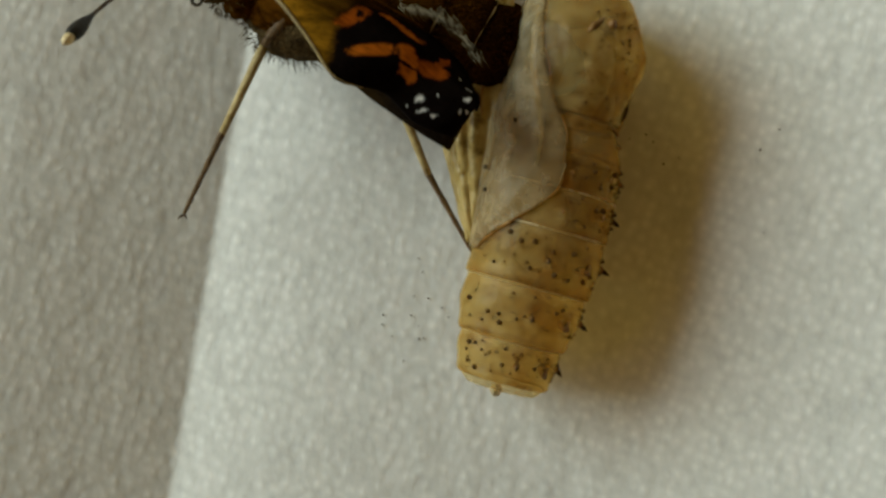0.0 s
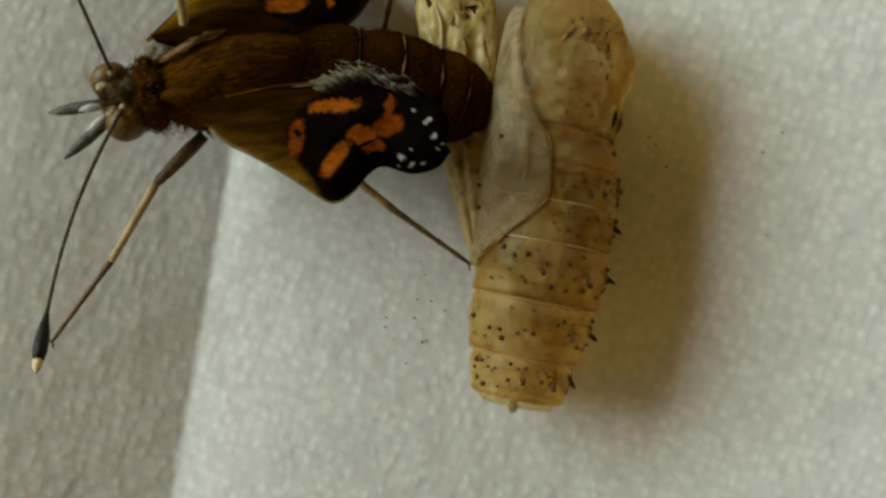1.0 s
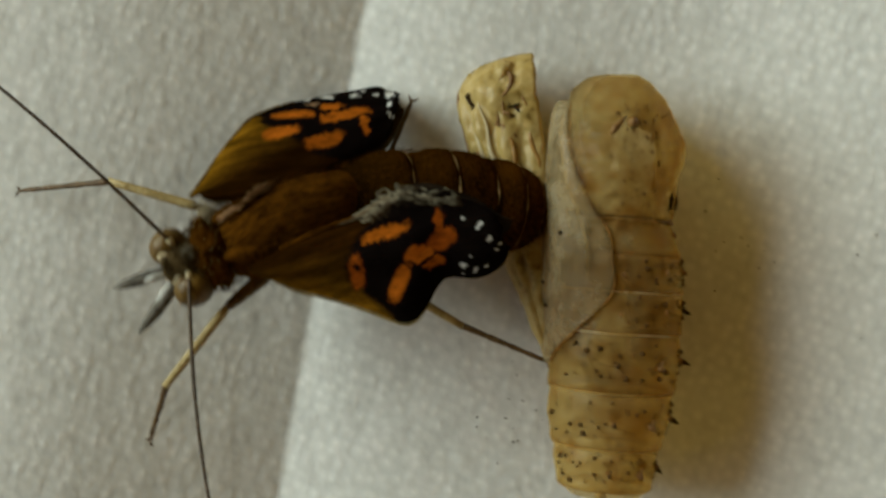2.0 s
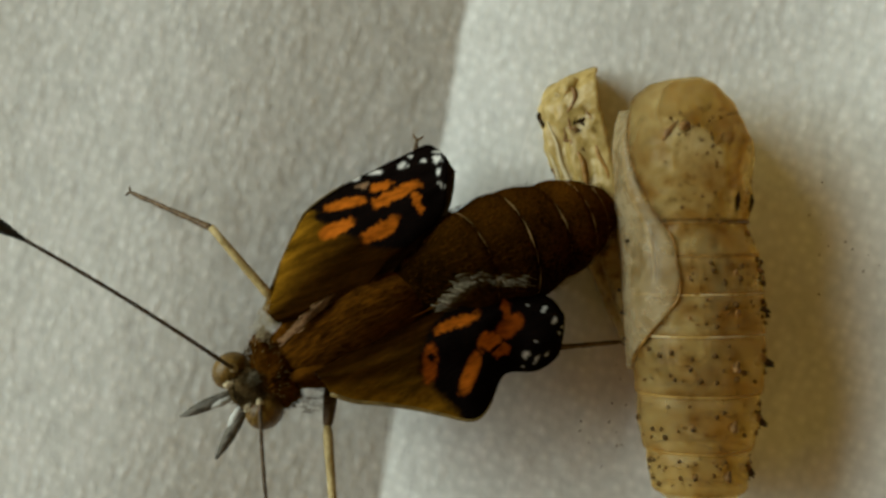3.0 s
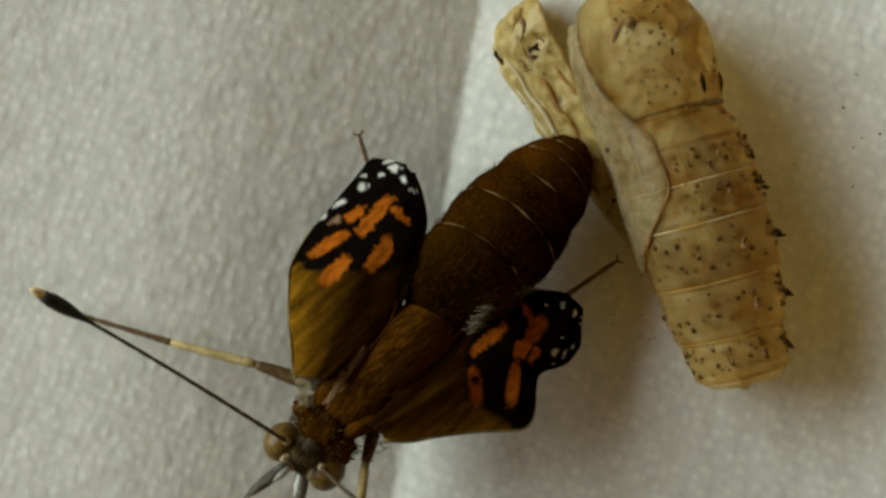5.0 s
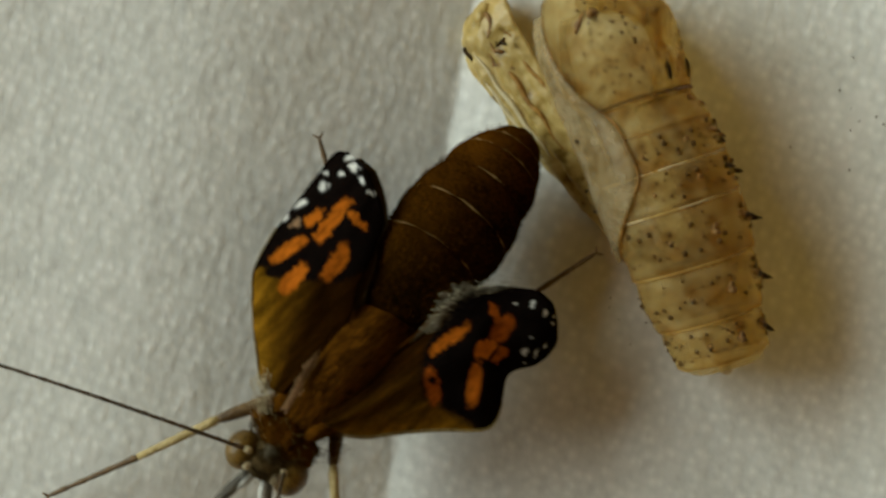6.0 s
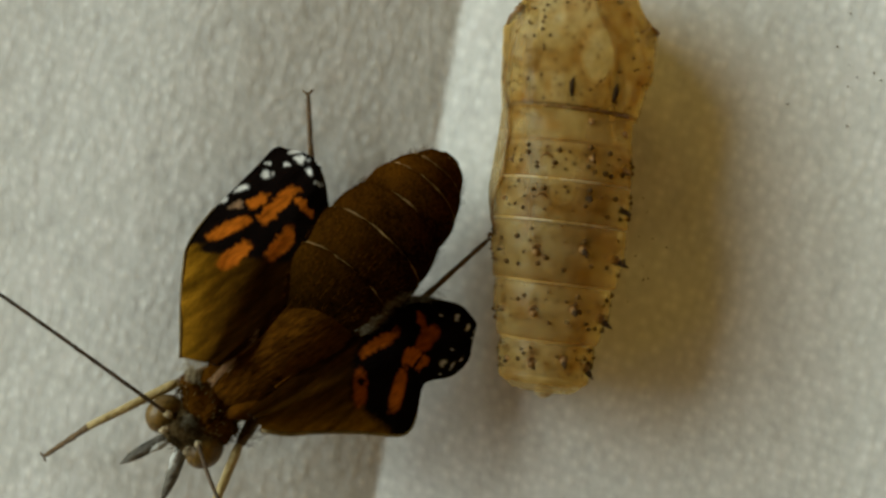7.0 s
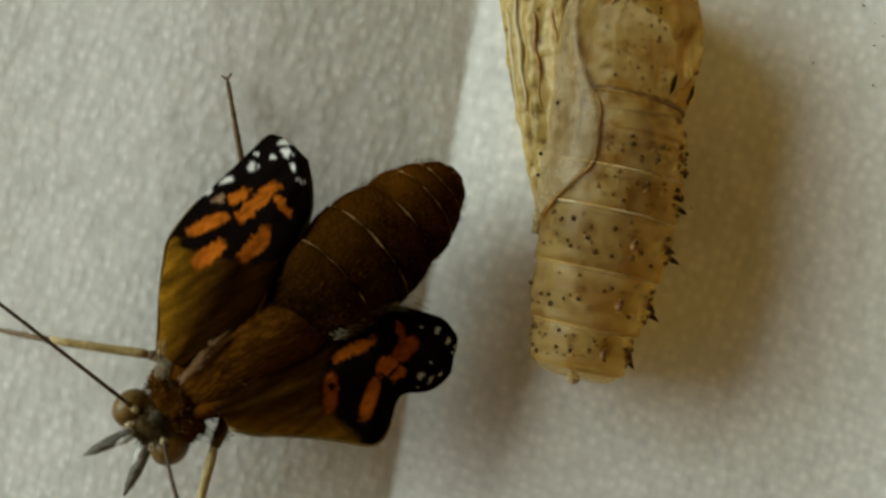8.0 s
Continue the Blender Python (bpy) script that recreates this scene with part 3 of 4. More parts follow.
    part("waist_seam", tube([shell_point(15.05, g, 1.035) for g in np.linspace(-44, 44, 23)], [0.09 + 0.04 * math.sin(i * 1.9) for i in range(23)], 8), SEAM, thorax, "dark brown seam at the waist")
    for s in (-1, 1):
        part("thorax_mark", tube([shell_point(15.6, s * 18, 1.05), shell_point(15.9, s * 18.5, 1.07), shell_point(16.25, s * 18.5, 1.08), shell_point(16.6, s * 18, 1.08)], [0.05, 0.13, 0.15, 0.05], 8), SPINE, thorax)
        part("shoulder_point", tube([shell_point(20.0, s * 74, 1.06), shell_point(20.0, s * 74, 1.15), shell_point(20.05, s * 74, 1.2)], [0.35, 0.2, 0.04], 10), SEAM, thorax, "brown pointed shoulder")
        part("side_mark", tube([shell_point(20.3, s * 82, 1.05), shell_point(19.7, s * 92, 1.06), shell_point(19.3, s * 95, 1.05)], [0.1, 0.2, 0.08], 8), SEAM, thorax)
    # the two wing cases
    for s in (-1, 1):
        rows = []
        for a in np.linspace(7.1, 21.2, 40):
            top = case_top(a)
            end = np.interp(a, (7.1, 9, 15, 19, 21.2), (166, 174, 176, 172, 158))
            row = []
            for f in np.linspace(0, 1, 18):
                k = 1.05 + 0.055 * math.sin(math.pi * min(1, f * 1.2)) + 0.012 * math.sin(f * 19 + a * 0.3) + 0.02 * noise.noise((a * 0.6, f * 4, s))
                row.append(shell_point(a, s * (top + (end - top) * f), k))
            rows.append(row if s > 0 else row[::-1])
        case = part("wing_case", thick(rows, 0.07), WING_CASE, shell, "thin greyish see-through wing case")
        edge = [shell_point(a, s * (case_top(a) + 1.5 * math.sin(a * 2.1)), 1.035) for a in np.linspace(7.1, 21.2, 60)]
        part("case_edge", tube(edge, [max(0.02, 0.045 + 0.09 * noise.noise((i * 0.35, s, 0))) for i in range(60)], 8), AMBER, case, "amber-brown ridged edge")
        ridge = [shell_point(a, s * (case_top(a) + np.interp(a, (12, 15, 20.5), (22, 15, 8))), 1.03) for a in np.linspace(12, 20.5, 30)]
        part("case_ridge", tube(ridge, [0.05 + 0.12 * math.sin(math.pi * i / 29) for i in range(30)], 10), PALE, case, "pale raised ridge")
        for a, g in ((14.1, 128), (11.4, 150), (10.2, 146)):
            part("case_fleck", blob(shell_point(a, s * g, 1.13), (0.12, 0.12, 0.12), seg=10), SPINE, case)
    # leg and head case, sprung away from the rest at its fore end
    rows = []
    base, lean = shell_point(7.4, 180, 1.0), radians(16)
    along, out = Vector((0, math.cos(lean), -math.sin(lean))), Vector((0, -math.sin(lean), -math.cos(lean)))
    aside = Vector((1, 0, 0))
    twist = Matrix.Rotation(radians(58), 3, along)
    out, aside = twist @ out, twist @ aside
    long = 16.7
    for i, f in enumerate(np.linspace(0, 1, 80)):
        half = np.interp(f, (0, 0.2, 0.5, 0.8, 0.93, 0.985, 1.0), (0.35, 1.3, 2.4, 3.0, 3.1, 2.6, 1.6))
        row = []
        for g in np.linspace(-1, 1, 49):
            crown = 1.3 * half / 2.2 * (1 - g * g) + 0.13 * math.cos(g * 13.5) * min(1, f * 3) * (1 if f < 0.85 else 0.4)
            tip = -1.0 * max(0, (f - 0.86) / 0.14) ** 2
            row.append(base + along * (f * long) + aside * (g * half) + out * (crown + tip + (0.2 + 0.4 * max(0, f - 0.6)) * noise.noise((f * 11, g * 3, 2)) + (0.09 + 0.35 * max(0, f - 0.7)) * noise.noise((f * 26, g * 6, 4))))
        rows.append(row)
    legs = part("leg_case", thick(rows, -0.1), FACE_CASE, shell, "ribbed case of legs and head, sprung open")
    for g in (-0.8, -0.42, 0.0, 0.42, 0.8):
        pts, rad = [], []
        for f in np.linspace(0.1, 0.86, 22):
            half = np.interp(f, (0, 0.2, 0.5, 0.8, 0.93), (0.35, 1.1, 2.0, 2.6, 2.5))
            pts.append(base + along * (f * long) + aside * (g * half * (1 + 0.06 * math.sin(f * 9 + g * 5))) + out * (1.3 * half / 2.2 * (1 - g * g) + 0.02))
            rad.append(0.10 + 0.05 * math.sin(f * 21 + g * 9))
        part("groove_line", tube(pts, rad, 7), SEAM if g else MARGIN, legs, "brown line between leg cases")
    for s in (-1, 1):
        part("eye_case", blob(base + along * (long * 0.93) + aside * (s * 1.3) + out * 0.55, (0.85, 0.9, 0.6), 0.3, s), FACE_CASE, legs, "rounded eye case")
        part("crack", tube([base + along * (long * k) + aside * (s * x) + out * o for k, x, o in ((0.97, 0.5, 0.75), (0.9, 0.75, 1.0), (0.86, 1.3, 0.95), (0.8, 1.5, 0.85))], [0.05, 0.14, 0.12, 0.04], 7), SPINE, legs)
    def on_face(f, g, up=0.08):
        half = np.interp(f, (0, 0.2, 0.5, 0.8, 0.93, 0.985, 1.0), (0.35, 1.3, 2.4, 3.0, 3.1, 2.6, 1.6))
        return base + along * (f * long) + aside * (g * half) + out * (1.3 * half / 2.2 * (1 - g * g) - max(0, (f - 0.86) / 0.14) ** 2 + up)

    for s in (-1, 1):
        part("eye_arc", tube([on_face(0.905 + 0.05 * math.cos(q), s * (0.42 + 0.28 * math.sin(q))) for q in np.linspace(-0.4, 3.4, 18)], [0.03 + 0.11 * math.sin(math.pi * i / 17) for i in range(18)], 8), SEAM, legs, "brown arc round the eye case")
        for g0, g1 in ((0.2, 0.12), (0.62, 0.5), (0.92, 0.85)):
            part("rib", tube([on_face(f, s * (g0 + (g1 - g0) * (f - 0.4) / 0.45 + 0.03 * math.sin(f * 40 + g0 * 9)), 0.1) for f in np.linspace(0.4, 0.86, 20)], [0.03 + 0.13 * math.sin(math.pi * i / 19) for i in range(20)], 8), AMBER if g0 > 0.5 else PALE, legs, "raised rib of a leg case")
    rng = random.Random(21)
    for i in range(7):
        f0, g0 = rng.uniform(0.66, 0.95), rng.uniform(-0.75, 0.75)
        df, dg = rng.uniform(-0.08, -0.02), rng.uniform(-0.35, 0.35)
        line = []
        for q in np.linspace(0, 1, 7):
            f, g = f0 + df * q + 0.008 * math.sin(q * 9 + i), g0 + dg * q + 0.05 * math.sin(q * 11 + 2 * i)
            half = np.interp(f, (0.5, 0.8, 0.93, 0.985), (2.0, 2.9, 3.0, 2.5))
            line.append(base + along * (f * long) + aside * (g * half) + out * (1.3 * half / 2.2 * (1 - g * g) - 1.0 * max(0, (f - 0.86) / 0.14) ** 2 + 0.2))
        part("crack", tube(line, [0.03, 0.08, 0.13, 0.1, 0.12, 0.07, 0.02], 7), SPINE if i % 2 else SEAM, legs)
    return shell


# ---- the butterfly ----
U = 0.0302  # millimetres to one unit of the body's drawing


WHITE = np.array((0.72, 0.70, 0.66))
BLACK = np.array((0.006, 0.0038, 0.003))
# where the black outer half begins, for each wing: distance outwards, distance along
RIGHT_BOUND = ((60, 99, 120, 147, 160, 200, 228, 242, 300), (-200, -142, -93, -70, -52, -18, -14, 0, 10))
LEFT_BOUND = ((30, 45, 58, 66, 84, 110, 140, 168, 210, 260), (-215, -190, -150, -122, -96, -72, -60, -72, -86, -95))
# bars: centre along and outwards, half length, half width, lean, kind
RIGHT_BARS = ((-70, 222, 39, 11, 12, "o"), (-143, 230, 21, 9, 0, "o"), (-162, 204, 47, 12.5, -8, "o"), (-193, 172, 7, 21, 5, "o"), (-117, 147, 38, 13, -12, "o"),
              (-42, 181, 32, 15, -8, "o"), (-34, 208, 27, 10, 28, "b"), (-58, 199, 14, 8, 10, "b"), (-140, 215, 36, 2.4, -14, "b"), (-115, 246, 11, 6, 0, "p"))
LEFT_BARS = ((-160, 84, 40, 11, -4, "o"), (-197, 138, 21, 16, 10, "o"), (-243, 128, 26, 15, 11, "r"), (-250, 100, 8, 20, -15, "r"), (-208, 160, 17, 8, 0, "o"),
             (-141, 171, 37, 12, 40, "o"), (-84, 128, 31, 12, 58, "r"), (-92, 118, 7, 9, 0, "b"), (-203, 152, 22, 2.2, 10, "b"))
RIGHT_DOTS = ((-192, 259, 11, 10), (-141, 266, 15, 6), (-103, 268, 11, 5), (-264, 262, 8, 7), (-255, 243, 7, 12), (-250, 215, 6, 9), (-212, 273, 6, 4), (-231, 252, 5, 5), (-243, 190, 4, 6), (-80, 266, 7, 3.5))
LEFT_DOTS = ((-249, 181, 8, 10), (-308, 132, 6, 6), (-317, 157, 7, 6), (-316, 177, 6, 5), (-326, 170, 4, 4), (-262, 196, 9, 3), (-283, 196, 6, 3), (-290, 108, 5, 6), (-236, 196, 8, 3), (-272, 172, 4, 4))


def forewing_pattern(f, r, t, jit):
    """Scale colours of a forewing: ochre base, black outer half with orange bars and white dots. f back to front, r outwards, t across."""
    right = jit < 1
    j = 6 * noise.noise((f * 0.05, r * 0.05, jit)) + 6 * noise.noise((f * 0.13, r * 0.13, jit + 4))
    streak = 0.85 + 0.8 * noise.noise((f * 0.010, r * 0.10, 9))
    edge = max(0.0, min(1.0, (t - 0.12) / 0.88)) ** 2.1
    col = (np.array((0.03, 0.0105, 0.0012)) * (1 - edge) + np.array((0.25, 0.115, 0.008)) * edge) * streak
    k = max(0, min(1, (np.interp(r, *(RIGHT_BOUND if right else LEFT_BOUND)) - (f + j)) / 16 + 0.4))
    col = col * (1 - k) + BLACK * k
    tone = 0.85 + 0.4 * noise.noise((f * 0.06, r * 0.16, jit + 8))
    hues = {"o": np.array((0.54, 0.14, 0.011)) * tone, "r": np.array((0.34, 0.075, 0.007)) * tone, "b": BLACK, "p": np.array((0.34, 0.20, 0.11)) * tone, "w": WHITE}

    def spot(cf, cr, lf, lr, turn, hue, soft):
        nonlocal col
        a, b = f + j - cf, r + 0.8 * j - cr
        c, s = math.cos(radians(turn)), math.sin(radians(turn))
        d = (abs((a * c + b * s) / lf) ** 2.6 + abs((-a * s + b * c) / lr) ** 2.6) ** (1 / 2.6)
        w = max(0, min(1, (1 - d) / soft + 0.5))
        col = col * (1 - w) + hues[hue] * w

    for cf, cr, lf, lr, turn, hue in RIGHT_BARS if right else LEFT_BARS:
        spot(cf, cr, lf, lr, turn, hue, 0.3)
    for cf, cr, a, b in RIGHT_DOTS if right else LEFT_DOTS:
        spot(cf, cr, a * (0.8 if right else 0.55), b * (0.8 if right else 0.55), 15, "w", 0.6)
    return col


def wing_mesh(name, outer, inner, lift, mat, parent, pattern, side, nu=150, nv=70, depth=0.16, droop=1.8, bulge=0.7, pivot=(85, 72), label="", jit=0.0):
    """A soft young wing between two edge curves, arched and thick; pattern gives each point's scale colour."""
    a, b = smooth_line(outer, nu), smooth_line(inner, nu)
    cols, rows = [], []
    for i in range(nu):
        row = []
        s = i / (nu - 1)
        for t in np.linspace(0, 1, nv):
            q = b[i] * (1 - t) + a[i] * t
            fold = 0.10 * math.sin(t * 17 + 2 * s) * math.sin(math.pi * t) * (1 - 0.4 * s) + 0.22 * noise.noise((q[0] * 0.014, q[1] * 0.014, 3 + jit))
            z = lift + bulge * math.sin(math.pi * (0.08 + 0.86 * t)) - droop * t ** 1.6 - 0.9 * s ** 2 + fold
            row.append(Vector((side * (q[1] - pivot[1]) * U, (q[0] - pivot[0]) * U, z)))
            cols.append(pattern(q[0], q[1], t, jit))
        rows.append(row)
    bm = thick(rows, depth * side)
    ob = part(name, bm, mat, parent, label)
    attr = ob.data.color_attributes.new("pattern", "FLOAT_COLOR", "POINT")
    flat = np.ones((len(ob.data.vertices), 4), np.float32)
    n = nu * nv
    flat[:n, :3] = cols
    # lower face: the upper face's colours at 0.6, plus a little grey
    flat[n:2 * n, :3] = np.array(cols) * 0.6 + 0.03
    attr.data.foreach_set("color", flat.ravel())
    ob.location = (side * pivot[1] * U * MM, pivot[0] * U * MM, 0)
    return ob


def hindwing_pattern(f, r, t, jit):
    k = max(0, min(1, (-f - 150) / 60)) * (1 if jit > 6 else 0.4)
    n = 0.7 + 0.5 * noise.noise((f * 0.02, r * 0.12, 1))
    pale = max(0.0, 1 - t / 0.13) * max(0.0, min(1.0, (-60 - f) / 60))
    return (np.array((0.075, 0.042, 0.012)) * (1 - pale) + np.array((0.30, 0.26, 0.18)) * pale) * n * (1 - k) + np.array((0.02, 0.013, 0.008)) * k


def build_leg(parent, upper, lower, name, label):
    """A leg along its own +Y from the hip to the heel: femur and tibia; the hooked foot turns at the heel."""
    L = upper
    knee, heel = Vector((0.03 * L, 0.42 * L, 0.07 * L)), Vector((0, L, 0))
    femur = part(name, tube([(0, 0, 0), knee * 0.3, knee * 0.7, knee * 0.93, knee], [0.34, 0.42, 0.36, 0.28, 0.2], 12), FEMUR, parent, label)
    part("tibia", tube([knee - Vector((0, 0.1, 0)), knee.lerp(heel, 0.08), knee.lerp(heel, 0.3), knee.lerp(heel, 0.8), heel + Vector((0, 0.1, 0))], [0.2, 0.27, 0.25, 0.22, 0.2], 10), LEG, femur, "pale tan shin")
    toe = Vector((0, lower, 0))
    foot = tube([(0, -0.1, 0)] + [toe * k for k in (0.05, 0.3, 0.34, 0.56, 0.6, 0.76, 0.8, 0.95, 1)], [0.18, 0.2, 0.15, 0.18, 0.13, 0.16, 0.12, 0.15, 0.12, 0.08], 9)
    for s in (-1, 1):
        claw = tube([toe, toe + Vector((s * 0.22, 0.18, 0)), toe + Vector((s * 0.3, 0.32, -0.1))], [0.08, 0.06, 0.02], 6)
        me = bpy.data.meshes.new("claw")
        claw.to_mesh(me)
        claw.free()
        foot.from_mesh(me)
        bpy.data.meshes.remove(me)
    tarsus = part("tarsus", foot, FEMUR, femur, "brown jointed foot with two claws")
    tarsus.location = heel * MM
    return femur, tarsus


def build_antenna(parent, length):
    pts = [Vector((0.25 * math.sin(f * 2.4) * length * 0.12, f * length, 0.05 * length * math.sin(f * 3))) for f in np.linspace(0, 1, 34)]
    rad = [0.15 if i == 0 else 0.105 - 0.001 * i + 0.012 * (i % 2) for i in range(29)]
    rod = part("antenna", tube(pts[:29], rad, 9), ANTENNA, parent, "thin brown clubbed antenna")
    part("club", tube(pts[27:33], [0.08, 0.16, 0.27, 0.33, 0.33, 0.24], 12), CLUB, rod, "black flattened club")
    part("club_tip", tube([pts[32] - (pts[33] - pts[32]) * 0.2, pts[32].lerp(pts[33], 0.6), pts[33] + (pts[33] - pts[32]) * 0.15], [0.25, 0.2, 0.05], 10), TIP, rod, "cream club tip")
    part("antenna_root", blob((0, 0, 0), (0.2, 0.3, 0.2)), PALE, rod)
    return rod


def hairs(grown, lo, hi, radius):
    """Fine tapered hairs from (root, way) pairs."""
    bm = bmesh.new()
    r = random.Random(len(grown))
    for root, way in grown:
        d = way.normalized()
        u = d.orthogonal().normalized()
        w = d.cross(u)
        tip = bm.verts.new(root + d * r.uniform(lo, hi))
        foot = [bm.verts.new(root - d * 0.1 + (u * math.cos(a) + w * math.sin(a)) * radius) for a in (0, 2.1, 4.2)]
        for i in range(3):
            bm.faces.new((foot[i], foot[(i + 1) % 3], tip))
        bm.faces.new(foot[::-1])
    return bm


def moved(bm, m):
    bm.transform(m)
    return bm


# each leg: hip to heel, and the foot
REACH = {"fore_leg_right": (8.6, 6.3), "mid_leg_left": (8.8, 6.0), "hind_leg_left": (7.6, 5.2), "hind_leg_right": (7.6, 5.2)}


def build_butterfly():
    rng = random.Random(11)
    bf = tagged(new("butterfly"), "freshly hatched brown and orange butterfly with small crumpled wings", "butterfly")
    p = {"root": bf}
    # thorax: hump with hair, collar and shoulder lappets
    rings = []
    for y, w, up, dn in ((4.3, 0.9, 0.9, 1.0), (4.0, 1.6, 1.5, 1.6), (3.0, 2.1, 2.0, 2.3), (1.5, 2.3, 2.5, 2.7), (0, 2.3, 2.7, 2.8), (-1.6, 2.2, 2.5, 2.7), (-3.0, 1.9, 2.0, 2.4), (-4.0, 1.5, 1.3, 1.9), (-4.4, 0.8, 0.7, 1.0)):
        ring = []
        for j in range(40):
            s, c = math.sin(j * math.tau / 40), math.cos(j * math.tau / 40)
            k = 1 + 0.05 * noise.noise((s * 2, y * 0.5, c * 2))
            ring.append(Vector((w * s * k, y, (up if c > 0 else dn) * c * k)))
        rings.append(ring)
    part("thorax", loft(rings), HAIR, bf, "brown hairy thorax")
    for s in (-1, 1):
        part("shoulder_lappet", blob((s * 1.35, 2.6, 1.5), (0.5, 1.5, 0.4), 0.15, s, turn=Matrix.Rotation(s * radians(25), 3, "Y") @ Matrix.Rotation(s * radians(12), 3, "Z")), GOLD, bf, "golden-brown shoulder lappet")
        root = [(Vector((s * rng.uniform(1.7, 3.1), rng.uniform(2.9, 4.3), rng.uniform(0.3, 1.3))), Vector((s * rng.uniform(0.1, 0.8), rng.uniform(-1, -0.3), 0.35))) for i in range(80)]
        part("root_tuft", hairs(root, 0.3, 0.7, 0.02), CREAM if s > 0 else GOLD, bf, "hair tuft at the wing root")["kind"] = "stuff"
    # pale hair on the right lappet edge, coloured to carry its highlight
    streak = [(Vector((0.8 + 0.75 * q, 3.5 - 2.9 * q, 2.2 + 0.35 * math.sin(2.6 * q))) + Vector((rng.gauss(0, 0.09), rng.gauss(0, 0.1), 0.0)), Vector((0.15, -1, 0.12))) for q in [rng.random() for i in range(260)]]
    part("lappet_streak", hairs(streak, 0.4, 0.9, 0.03), PINK, bf, "rosy pale hair for the highlight on the right lappet edge")["kind"] = "stuff"
    part("collar", blob((-0.15, 4.7, 0.5), (2.1, 1.1, 1.7), 0.2, 4), HAIR, bf, "brown hairy collar")
    for x, y, z, w in ((1.75, 4.3, 1.55, 0.62), (2.25, 3.5, 1.0, 0.5), (-0.2, 5.75, 1.7, 0.35)):
        tuft = [(Vector((x + rng.gauss(0, w * 0.5), y + rng.gauss(0, 0.22), z + rng.gauss(0, 0.12))), Vector((rng.gauss(0.2, 0.4), rng.gauss(-0.6, 0.3), 0.7))) for i in range(170)]
        part("collar_patch", hairs(tuft, 0.25, 0.55, 0.022), FRINGE if x < 0 else CREAM, bf, "pale hair tuft on the collar")["kind"] = "stuff"
    part("underside", blob((0, 0.8, -1.5), (1.9, 3.4, 1.6), 0.2, 8), GREY, bf, "grey furry underside of the thorax")
    for nm, c, rad, n, lo, hi, m, back in (("thorax_fur", (0, 0, 0), (2.3, 4.1, 2.65), 1500, 0.4, 0.8, GOLD, 2.2), ("collar_fur", (-0.15, 4.7, 0.5), (2.2, 1.15, 1.8), 500, 0.12, 0.3, GOLD, 0.6), ("collar_fuzz", (-0.15, 4.7, 0.5), (2.2, 1.15, 1.8), 150, 0.2, 0.45, COSTA, 0.6),
                                           ("neck_fur", (-0.4, 5.6, 0.5), (1.9, 0.9, 1.5), 500, 0.15, 0.4, GREY, 0.3), ("belly_fur", (0, 1.2, -1.6), (1.9, 3.3, 1.6), 600, 0.4, 0.9, GREY, 0.6)):
        grown = []
        for i in range(n):
            v = Vector((rng.gauss(0, 1), rng.gauss(0, 1), rng.gauss(0, 1))).normalized()
            if nm == "thorax_fur" and v.z < -0.2 or nm == "belly_fur" and v.z > 0.3:
                continue
            grown.append((Vector((c[0] + v.x * rad[0], c[1] + v.y * rad[1], c[2] + v.z * rad[2])) * 1.0, v + Vector((0, -back, 0)) + 0.3 * Vector((rng.gauss(0, 1), rng.gauss(0, 1), rng.gauss(0, 1)))))
        part(nm, hairs(grown, lo, hi, 0.028), m, bf)["kind"] = "stuff"
    # head, turned a little to its left
    turn = Matrix.Translation((-0.45, 6.3, 0.75)) @ Matrix.Rotation(radians(14), 4, "Z")
    head = part("head", moved(blob((0, 0, 0), (1.35, 1.1, 1.15), 0.15, 1), turn), GREY, bf, "grey-brown head")
    face = [(turn @ Vector((rng.gauss(0, 0.55), rng.uniform(-0.6, 0.9), 0.75 + rng.uniform(0, 0.3))), Vector((rng.gauss(0, 0.5), rng.uniform(0.1, 1), 0.9))) for i in range(260)]
    part("face_fur", hairs(face, 0.3, 0.7, 0.03), GREY, head)["kind"] = "stuff"
    for s in (-1, 1):
        part("eye", moved(blob((s * 1.42, 0.15, 0.1), (0.95, 1.08, 1.05)), turn), EYE, head, "round olive-brown eye")
        part("eye_patch", moved(blob((s * 0.85, 0.5, 0.7), (0.28, 0.4, 0.25), 0.3, s), turn), CREAM, head, "pale patch beside the eye")
        d = Vector((s * 0.33, 1, -0.12)).normalized()
        b0 = Vector((s * 0.45, 0.75, -0.3))
        palp = part("palp", moved(tube([b0, b0 + d * 0.9, b0 + d * 1.9, b0 + d * 2.7, b0 + d * 3.4], [0.22, 0.32, 0.34, 0.25, 0.05], 12), turn), PALP, head, "grey pointed palp")
        part("palp_side", moved(tube([b0 + d * 0.1 + Vector((-s * 0.2, 0, 0.1)), b0 + d * 1.0 + Vector((-s * 0.2, 0, 0.12)), b0 + d * 1.9 + Vector((-s * 0.15, 0, 0.1))], [0.15, 0.26, 0.1], 8), turn), WHITE_FUZZ, palp, "whitish side of the palp")
    pts = [Vector((0.1 * math.sin(k) - 0.3, 0.75 + 0.34 * math.sin(k) * (1 - k / 12), -0.75 - 0.34 * (1 - math.cos(k)) * (1 - k / 12))) for k in np.linspace(0, 7.5, 30)]
    part("proboscis", moved(tube(pts, [0.13 - 0.003 * i for i in range(30)], 8), turn), PALP, head, "dark coiled proboscis")
